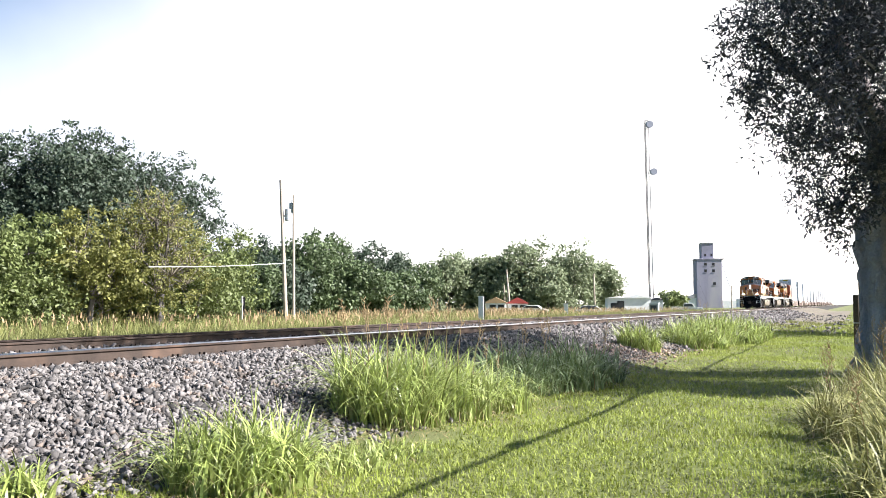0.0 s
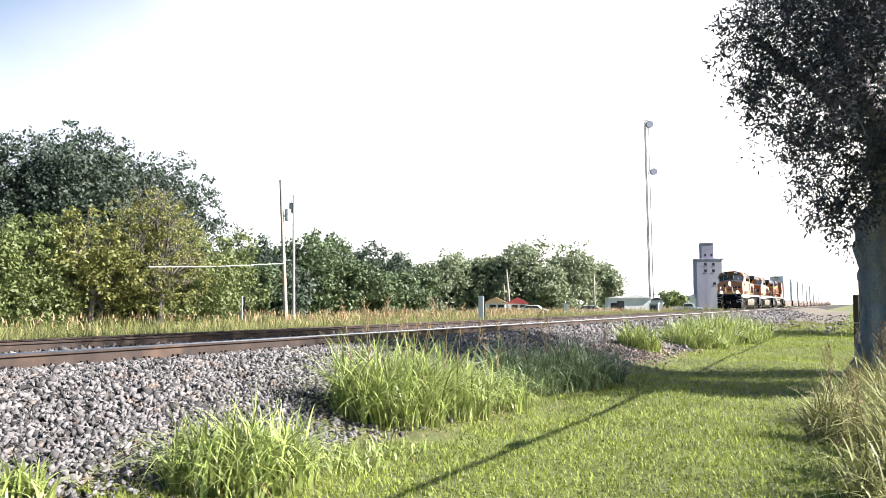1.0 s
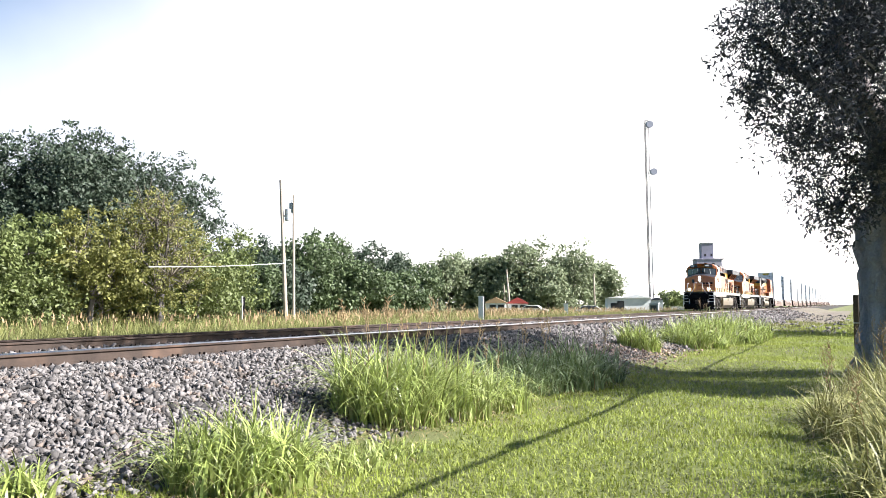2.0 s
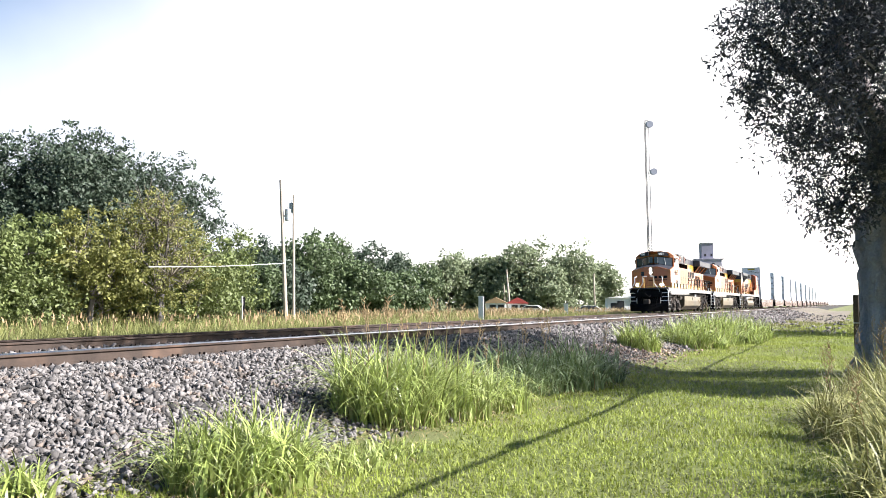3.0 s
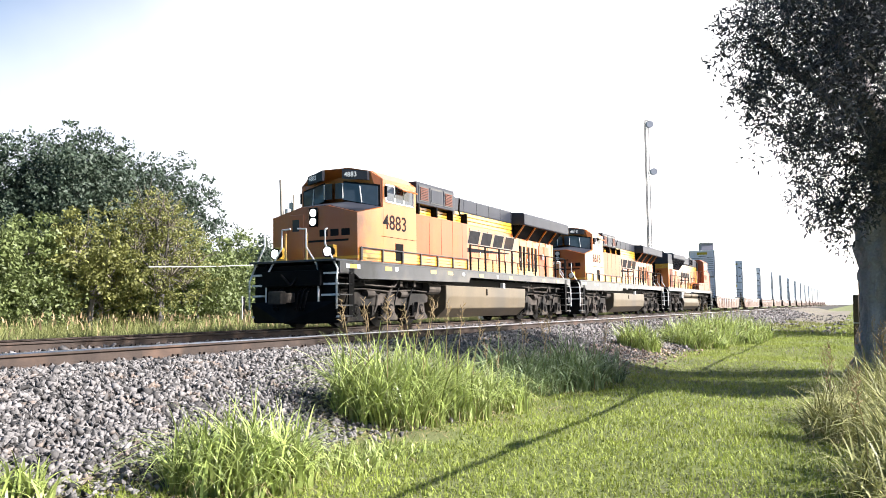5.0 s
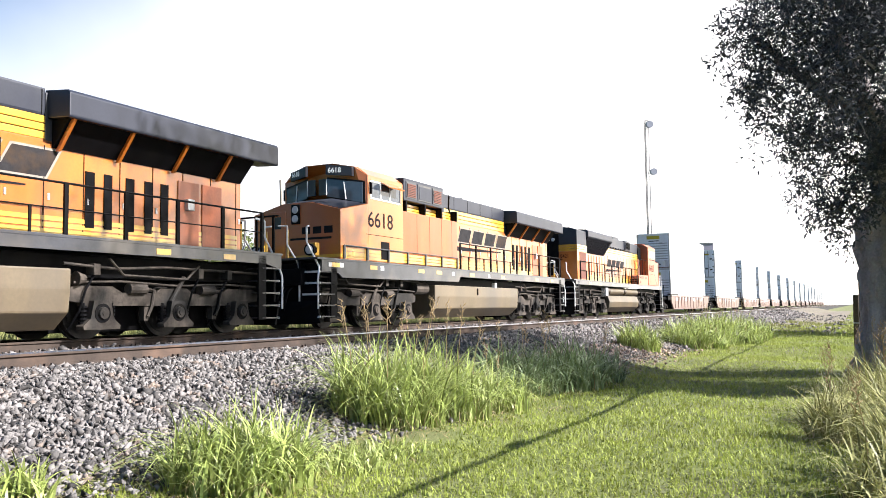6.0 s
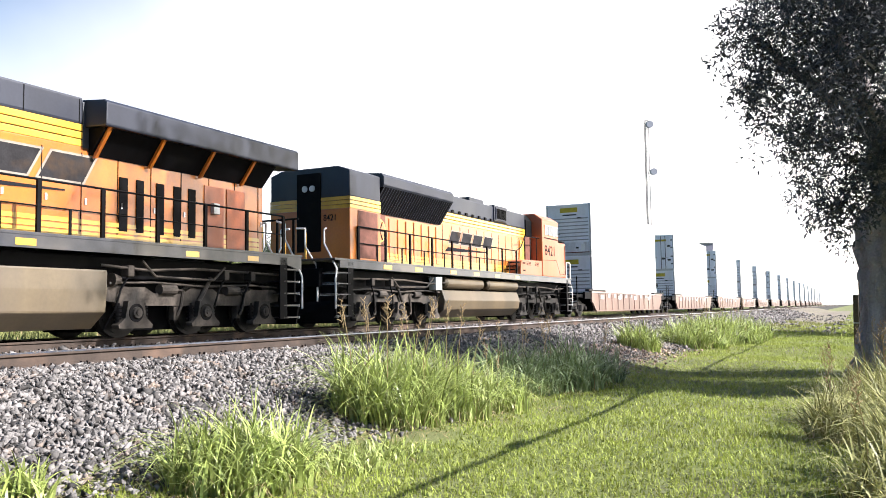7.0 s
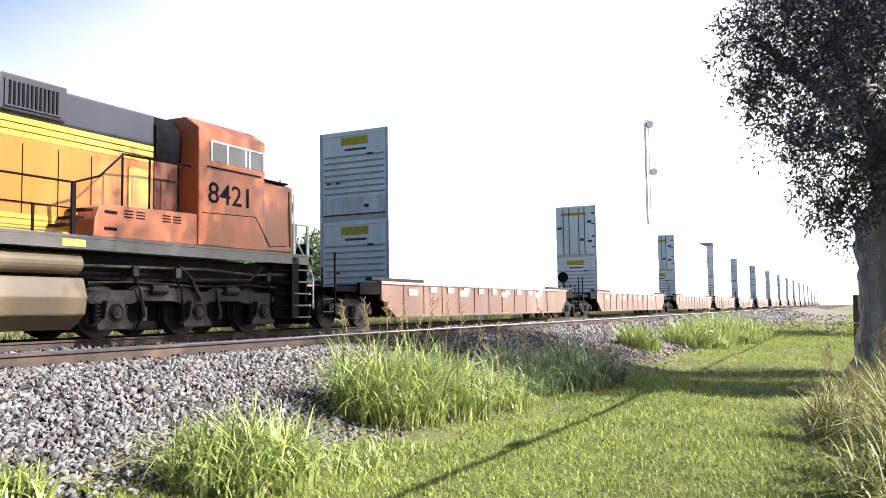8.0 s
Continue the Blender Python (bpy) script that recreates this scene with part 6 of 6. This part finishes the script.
def container(length, style, label):
    """Steel box: corner posts, ribbed walls, roof and floor, front wall or doors at y = 0; z = 0 at its feet."""
    t = thing("shipping_container", label, "container", group="stacked containers")
    W, H = 1.285, 2.895
    for s in (-1, 1):
        bx("side_wall", M_BOXWHITE, t, *slab(s, W - 0.06, W - 0.02), 0.05, length - 0.05, 0.15, H - 0.08, 0.0)
        bx("bottom_rail", M_BOXWHITE, t, *slab(s, W - 0.1, W), 0.0, length, 0.0, 0.16, 0.0)
        bx("top_rail", M_BOXWHITE, t, *slab(s, W - 0.08, W), 0.0, length, H - 0.1, H, 0.0)
        for y in (0.0, length - 0.12):
            bx("corner_post", M_STEEL if y == 0 else M_BOXWHITE, t, *slab(s, W - 0.1, W + 0.002), y, y + 0.12, 0.0, H, 0.012)
        for i in range(int(length / 0.6)):
            bx("side_rib", M_BOXWHITE, t, *slab(s, W - 0.025, W - 0.012), 0.35 + i * 0.6, 0.42 + i * 0.6, 0.16, H - 0.1, 0.0)
    bx("roof", M_BOXWHITE, t, -W + 0.05, W - 0.05, 0.02, length - 0.02, H - 0.05, H - 0.01, 0.0)
    bx("floor", M_BLACK, t, -W + 0.08, W - 0.08, 0.02, length - 0.02, 0.05, 0.14, 0.0)
    bx("rear_wall", M_BOXWHITE, t, -W + 0.1, W - 0.1, length - 0.06, length - 0.02, 0.05, H - 0.05, 0.0)
    fw = bx("front_wall", M_BOXFRONT_SHADE, t, -W + 0.09, W - 0.09, 0.04, 0.08, 0.1, H - 0.08, 0.0)
    bx("header", M_BOXFRONT_SHADE, t, -W + 0.1, W - 0.1, 0.0, 0.1, H - 0.14, H - 0.001, 0.01)
    bx("front_sill", M_STEEL, t, -W + 0.1, W - 0.1, 0.0, 0.1, 0.001, 0.16, 0.01)
    if style == "ribbed":
        bx("emblem_bar", M_BOXGOLD, fw, -0.48, 0.52, 0.022, 0.04, 2.44, 2.70, 0.0)
        bx("lettering_bar", M_SILL, fw, -0.34, 0.46, 0.024, 0.04, 2.26, 2.33, 0.0)
        # ribs coloured darker than the wall to draw the shadow under each
        for i in range(7):
            bx("rib", M_PLATE_RIB_SHADE, fw, -W + 0.16, W - 0.16, 0.005, 0.045, 0.86 + i * 0.2, 0.92 + i * 0.2, 0.008)
        bx("kick_plate", M_BOXKICK, fw, -W + 0.12, W - 0.12, 0.012, 0.04, 0.17, 0.76, 0.0)
        bx("rusty_edge", M_LOUVRE, fw, -W + 0.12, W - 0.12, 0.004, 0.014, 0.165, 0.22, 0.0)
        bx("data_plate", M_WHITEPAINT, fw, 0.7, 0.92, 0.0, 0.014, 0.32, 0.66, 0.0)
        for x in (-0.95, -0.6):
            bx("lettering_bar", M_SILL, fw, x - 0.08, x + 0.08, 0.0, 0.008, 1.2, 1.26, 0.0)
        bx("vent", M_DARK, fw, 0.4, 0.56, 0.0, 0.014, 0.4, 0.5, 0.0)
        bx("vent", M_DARK, fw, 0.5, 0.72, 0.0, 0.014, 2.08, 2.14, 0.0)
    else:
        for s in (-1, 1):
            bx("door", M_BOXFRONT_SHADE, t, *slab(s, 0.012, W - 0.12), 0.015, 0.05, 0.17, H - 0.15, 0.01)
            for x in (0.28, 0.62):
                bx("locking_bar", M_MAST, t, s * x - 0.02, s * x + 0.02, -0.03, 0.015, 0.12, H - 0.1, 0.0)
                bx("bar_handle", M_STEEL, t, s * x - 0.02, s * x + 0.24, -0.045, -0.02, 1.05, 1.09, 0.0)
            for zz in (0.5, 1.1, 1.8, 2.4):
                bx("hinge", M_MAST, t, *slab(s, W - 0.26, W - 0.1), -0.005, 0.02, zz, zz + 0.09, 0.0)
        bx("emblem_bar", M_BOXGOLD, t, -0.75, 0.7, 0.004, 0.016, 2.36, 2.52, 0.0)
        for k, (x, z) in enumerate(((-0.85, 1.6), (0.9, 0.8), (0.9, 1.9), (0.45, 0.9))):
            bx("lettering_bar", M_SILL, t, x - 0.13, x + 0.13, 0.004, 0.016, z, z + 0.14, 0.0)
    return t


TRAIN = []
TRAIN.append((locomotive_wide("4883", True, "orange and yellow diesel locomotive with lit headlights at the train's head"), 0.0, False))
TRAIN.append((locomotive_wide("6618", False, "orange diesel locomotive with charcoal roof and yellow stripes"), 22.29, False))
TRAIN.append((locomotive_flared("8421", "faded orange and charcoal diesel locomotive running long hood first"), 67.18, True))

CARS = [(70.74, 16.2, "ribbed", "ribbed"), (93.85, 16.2, "doors", "ribbed"), (116.2, 16.2, "doors", "ribbed"), (136.4, 13.0, "ribbed", "ribbed"),
        (155.2, 13.0, "ribbed", "ribbed"), (176.0, 14.0, "doors", "ribbed"), (197.6, 14.0, "doors", "doors")]
CARS += [(218 + 20.5 * i, 13.6, "doors", "doors") for i in range(9)]
made = {}
for i, (y, L, up, low) in enumerate(CARS):
    if ("car", L) in made:
        car = copy_thing(made["car", L], pose(0, 0, 0))
    else:
        car = made["car", L] = well_car(L, "oxide-red container well car with two stacked white containers")
    TRAIN.append((car, y, False))
    for style, z in ((low, 0.45), (up, 3.346)):
        key = (style, L)
        if key in made:
            c = copy_thing(made[key], pose(0, 0, 0))
        else:
            c = made[key] = container(L - 0.05, style, "white freight container with ribbed front wall tinted as in shade" if style == "ribbed" else "white freight container with barred double doors")
        TRAIN.append((c, y, False, z))


# ---- poles, cables, mast, elevator and buildings beyond the tracks ----
def utility_pole(u, depth, top_v, lean, label, r=0.15, cans=()):
    x, y, z = place(u, depth)
    t = thing("utility_pole", label, "utility pole", (x, y, -1.0), "wooden poles beyond the tracks")
    h = depth_z(top_v, depth) + 1.0
    one("pole", M_POLEWOOD, t, lambda bm: tube(bm, (0, 0, -0.3), (-lean, -0.3 * lean, h), r, r * 0.7, 10))
    for k, (zf, side) in enumerate(cans):
        c = Vector((-lean * zf + side * 0.32, 0.1, h * zf))
        can = one("transformer", M_STEEL, t, lambda bm: (tube(bm, c, c + Vector((0, 0, 0.85)), 0.22, 0.22, 12), tube(bm, c + Vector((0, 0, 0.85)), c + Vector((0, 0, 1.1)), 0.05, 0.04, 6)))
        one("bracket", M_STEEL, can, lambda bm: box(bm, min(-lean * zf, c.x), max(-lean * zf, c.x), -0.03, 0.2, c.z + 0.3, c.z + 0.4))
    return t


utility_pole(508, 60, 318, 0.55, "tall weathered wooden utility pole with transformer", 0.16, ((0.72, 1),))
utility_pole(521, 70, 345, 0.15, "slimmer wooden utility pole behind the first", 0.13, ((0.86, -1),))
utility_pole(903, 138, 478, 0.6, "wooden utility pole near the farm buildings", 0.2)
utility_pole(894, 145, 505, 0.2, "short wooden pole near the farm buildings", 0.15)
utility_pole(1052, 150, 485, 0.1, "wooden utility pole beside the trees", 0.2)
utility_pole(1294, 260, 505, 0.0, "distant wooden pole by the grain elevator", 0.22)
utility_pole(733, 100, 493, 0.0, "wooden pole with a small box in the meadow", 0.16, ((0.72, -1),))

cable = thing("service_cable", "pale sagging service cable tied to the pole", "cable", (0, 0, 0))
ca, cb = Vector(place(505, 60, depth_z(467, 60))), Vector(place(262, 43, depth_z(474, 43)))
one("strand", M_HANDRAIL, cable, lambda bm: pipe(bm, [ca.lerp(cb, f) - Vector((0, 0, 0.08 * math.sin(math.pi * f))) for f in [i / 12 for i in range(13)]], 0.022))

overhead = thing("overhead_cable", "black overhead telephone cable strung along the lawn", "cable", (0, 0, 0))
CX = 10.85 + (3.72 - LAWN) / math.tan(radians(SUN_EL)) * math.cos(radians(SUN_AZ))
for py in (-28.0, 62.0):
    one("pole", M_POLEWOOD, overhead, lambda bm: tube(bm, (CX, py, LAWN - 0.3), (CX, py, 4.6), 0.16, 0.12, 10))
one("strand", M_CABLE, overhead, lambda bm: pipe(bm, [(CX, -28 + 90 * f, 4.1 - 1.6 * f * (1 - f)) for f in [i / 30 for i in range(31)]], 0.03, 8))
one("splice_case", M_CABLE, overhead, lambda bm: tube(bm, (CX - 0.02, 9.3, 3.74), (CX - 0.02, 9.9, 3.74), 0.07, seg=10))


def marker_post(u, depth, top_v, w, label, material):
    x, y, z = place(u, depth)
    z0 = float(ground_z(x, y))
    t = thing("marker_post", label, "marker post", (x, y, z0))
    h = depth_z(top_v, depth) - z0
    one("board", material, t, lambda bm: box(bm, -w / 2, w / 2, -0.03, 0.03, h * 0.25, h, 0.01))
    one("post", M_BLACK, t, lambda bm: box(bm, w * 0.2, w * 0.2 + 0.12, 0.03, 0.13, -0.2, h * 0.98, 0.0))


marker_post(851, 45, 525, 0.28, "white trackside marker board on a dark post", M_WHITEPAINT)
marker_post(429, 56, 526, 0.16, "short white stake in the meadow grass", M_WHITEPAINT)
marker_post(1001, 95, 538, 0.5, "small pale trackside cabinet on a post", M_WHITEPAINT)


def mast():
    x, y, z = place(1152, 250)
    t = thing("radio_mast", "tall slender lattice radio mast with drum antennas", "mast", (x, y, -1))
    H, r = 57.5, 0.75
    legs = [(r * math.cos(a), r * math.sin(a)) for a in (0.5, 2.6, 4.7)]
    for lx, ly in legs:
        one("leg", M_MAST, t, lambda bm: tube(bm, (lx, ly, 0), (lx - 0.8, ly, H), 0.17, 0.09, 6))
    bm = B()
    for i in range(60):
        z0, z1 = H * i / 60, H * (i + 1) / 60
        for j in range(3):
            a, b = legs[j], legs[(j + 1) % 3]
            o0, o1 = -0.8 * z0 / H, -0.8 * z1 / H
            tube(bm, (a[0] + o0, a[1], z0), (b[0] + o1, b[1], z1), 0.07, seg=4)
            tube(bm, (a[0] + o1, a[1], z1), (b[0] + o1, b[1], z1), 0.07, seg=4)
    part("lattice", bm, M_MAST, t)
    for zz, dx in ((56.0, 1.0), (41.5, 2.0)):
        one("drum_antenna", M_DRUM, t, lambda bm: (tube(bm, (dx - 0.8, -0.4, zz), (dx - 0.2, -1.5, zz - 0.1), 1.05, 1.05, 18), tube(bm, (-0.6, 0, zz), (dx - 0.7, -0.4, zz), 0.08, seg=6)))
    for gx_, gy_ in ((-22, -6), (14, 20), (10, -24)):
        one("guy_wire", M_MAST, t, lambda bm: tube(bm, (gx_, gy_, 0), (-0.5, 0, 44), 0.02, seg=4))
        one("guy_wire", M_MAST, t, lambda bm: tube(bm, (gx_, gy_, 0), (-0.3, 0, 22), 0.02, seg=4))


mast()


def elevator():
    x, y, z = place(1252, 330)
    t = thing("grain_elevator", "tall grey concrete grain elevator with a narrow headhouse", "grain elevator", (x, y, -1.2))
    t.rotation_euler = (0, 0, radians(18))
    bx("silo_block", M_CONC, t, -4.9, 4.9, -4.5, 4.5, 0, 19.2, 0.25)
    bx("roof_slab", M_CONC, t, -5.2, 5.9, -4.7, 4.7, 19.2, 19.7, 0.05)
    head = bx("headhouse", M_CONC, t, -2.6, 2.0, -3.0, 3.0, 19.7, 25.6, 0.1)
    bx("headhouse_roof", M_GREYROOF, t, -2.8, 2.2, -3.2, 3.2, 25.6, 26.0, 0.05)
    one("vent_pipe", M_STEEL, t, lambda bm: tube(bm, (0.6, -1, 26), (0.6, -1, 27), 0.2, seg=8))
    for wx, wz in ((-1.4, 17.4), (1.6, 17.4), (-1.4, 14.8), (1.6, 14.8), (1.9, 9.8)):
        win = bx("window", M_DARK, t, wx - 0.5, wx + 0.5, -4.53, -4.45, wz - 0.55, wz + 0.55, 0.0)
        bx("window_sill", M_CONC, win, wx - 0.65, wx + 0.65, -4.62, -4.5, wz - 0.72, wz - 0.57, 0.0)
    for wx in (-1.2, 1.2):
        bx("window", M_DARK, t, wx - 0.35, wx + 0.35, -3.03, -2.95, 20.6, 21.5, 0.0)
    bx("loading_shed", M_WHITEPAINT, t, -9.5, -4.9, -4.0, 3.0, 0, 4.2, 0.05)
    one("shed_roof", M_GREYROOF, t, lambda bm: prism(bm, [(-9.9, 4.2), (-4.9, 4.2), (-4.9, 5.8)], "y", -4.3, 3.3))
    bx("truck_shed", M_WHITEPAINT, t, 4.9, 10, -4.0, 3.0, 0, 3.2, 0.05)
    one("spout", M_STEEL, t, lambda bm: tube(bm, (5.0, -1, 19), (9.5, -1, 5), 0.25, seg=8))


elevator()


def house(u, depth, w, d, h, roof_h, wall, roof, label, rot=20, openings=True):
    x, y, z = place(u, depth)
    z0 = -1.0
    t = thing("shed", label, "building", (x, y, z0), "farm and yard buildings")
    t.rotation_euler = (0, 0, radians(rot))
    bx("wall", wall, t, -w / 2, w / 2, -d / 2, d / 2, -0.2, h, 0.02)
    one("roof", roof, t, lambda bm: prism(bm, [(-w / 2 - 0.3, h), (w / 2 + 0.3, h), (0, h + roof_h)], "y", -d / 2 - 0.3, d / 2 + 0.3))
    if not openings:
        return
    bx("door", M_DARK, t, w * 0.12, w * 0.12 + 1.0, -d / 2 - 0.03, -d / 2 + 0.02, 0, min(2.1, h * 0.85), 0.0)
    win = bx("window", M_DARK, t, -w * 0.3, -w * 0.3 + 1.0, -d / 2 - 0.03, -d / 2 + 0.02, h * 0.4, h * 0.4 + 0.8, 0.0)
    bx("window_frame", M_WHITEPAINT, win, -w * 0.3 - 0.08, -w * 0.3 + 1.08, -d / 2 - 0.02, -d / 2 + 0.01, h * 0.4 - 0.08, h * 0.4 + 0.88, 0.0)


house(1122, 130, 4.2, 6, 2.6, 0.5, M_WHITEPAINT, M_WHITEPAINT, "bright white low metal building beside the tracks", openings=False)
house(1086, 120, 2.2, 4, 2.5, 0.15, M_WHITEPAINT, M_WHITEPAINT, "white trailer with a dark window beside the tracks")
house(878, 134, 3.2, 4, 1.8, 0.9, M_WHITEPAINT, M_SEED, "small pale shed with a tan roof under the trees")
house(916, 136, 3.2, 4, 1.7, 1.0, M_WHITEPAINT, M_REDPAINT, "small white shed with a red roof under the trees")
house(1160, 225, 3.2, 4, 2.6, 0.8, M_STEEL, M_HOODGREY, "grey equipment hut at the foot of the radio mast", openings=False)
house(1330, 420, 14, 8, 4, 2, M_WHITEPAINT, M_GREYROOF, "long white yard building in the distance")


def car(kind, u, depth, label, rot, paint):
    x, y, z = place(u, depth)
    t = thing(kind, label, "car" if kind == "parked_car" else "truck", (x, y, -1.0), "parked vehicles")
    t.rotation_euler = (0, 0, radians(rot))
    if kind == "parked_car":
        prof = [(-2.2, 0.35), (2.2, 0.35), (2.25, 0.75), (1.4, 0.92), (0.7, 1.42), (-1.0, 1.45), (-1.8, 0.98), (-2.2, 0.9)]
        glass = [(1.25, 0.95), (0.68, 1.36), (-0.95, 1.38), (-1.6, 1.0)]
    else:
        prof = [(-2.7, 0.5), (2.7, 0.5), (2.7, 1.0), (1.3, 1.15), (0.9, 1.8), (-0.5, 1.82), (-0.7, 1.15), (-2.7, 1.15)]
        glass = [(1.15, 1.2), (0.82, 1.72), (-0.45, 1.74), (-0.6, 1.2)]
    one("body", paint, t, lambda bm: prism(bm, prof, "y", -0.85, 0.85, 0.06))
    for s in (-1, 1):
        one("side_window", M_GLASS, t, lambda bm: prism(bm, glass, "y", s * 0.85, s * 0.862))
        for wx in (-1.45, 1.45):
            wheel = one("wheel", M_TYRE, t, lambda bm: tube(bm, (wx, s * 0.66, 0.33), (wx, s * 0.88, 0.33), 0.33, seg=16))
            one("rim", M_STEEL, wheel, lambda bm: tube(bm, (wx, s * 0.87, 0.33), (wx, s * 0.895, 0.33), 0.2, seg=12))


car("parked_car", 1045, 112, "silver parked car on the gravel beyond the tracks", 15, M_STEEL)
car("parked_car", 944, 130, "white parked car near the sheds", 10, M_WHITEPAINT)
car("pickup_truck", 1215, 150, "white parked pickup truck near the crossing", 10, M_WHITEPAINT)

cx_, cy_, cz_ = place(1157, 105)
cab_ = thing("signal_cabinet", "grey trackside signal cabinet on a white concrete base", "signal cabinet", (cx_, cy_, float(ground_z(cx_, cy_))))
bx("cabinet_body", M_STEEL, cab_, -0.55, 0.55, -0.4, 0.4, 0.25, 1.65, 0.03)
bx("cabinet_door", M_SILL, cab_, -0.4, 0.4, -0.42, -0.39, 0.45, 1.45, 0.01)
bx("cabinet_roof", M_WHITEPAINT, cab_, -0.65, 0.65, -0.5, 0.5, 1.65, 1.78, 0.02)
bx("base", M_WHITEPAINT, cab_, -0.7, 0.7, -0.5, 0.5, -0.3, 0.25, 0.02)

for u, dep, tv in ((1513, 28, 522), (1524, 24, 500)):
    fx, fy, fz = place(u, dep)
    fp = thing("fence_post", "weathered dark wooden fence post beside the tree", "fence post", (fx, fy, LAWN), "fence posts by the tree")
    one("post", M_TIE, fp, lambda bm: prism(bm, [(-0.09, -0.07), (0.08, -0.09), (0.09, 0.08), (-0.07, 0.09)], "z", -0.3, depth_z(tv, dep) - LAWN, 0.012))
    one("post_band", M_STEEL, fp, lambda bm: box(bm, -0.10, 0.10, -0.10, 0.10, 0.9, 0.93))


# ---- what moves ----
SPEED, START = 22.357, 130.041
LAG = {4.5: 0.012, 6.0: 0.036, 6.5: -0.026, 7.0: -0.004, 7.5: 0.015, 8.0: -0.015}


def on_track(y, flip=False, up=0.0):
    m = Matrix.Translation((0.755, y, 0)) @ pose(0, 0, 0, 0, -1.0, 0) @ Matrix.Translation((-0.755, 0, up))
    return m @ pose(0, 0, 0, 0, 0, 180) if flip else m


def motions():
    times = [0.5 * i for i in range(17)]
    for ob, off, flip, *up in TRAIN:
        walk(ob, [(t, on_track(START - SPEED * (t + LAG.get(t, 0.0)) + off, flip, *up)) for t in times])
    ticks = [i / 30 for i in range(241)]
    for w, y, r, forward in WHEELS:
        walk(w, [(t, pose(0, y, r, forward * math.degrees(SPEED * t / r), 0, 0)) for t in ticks])


motions()
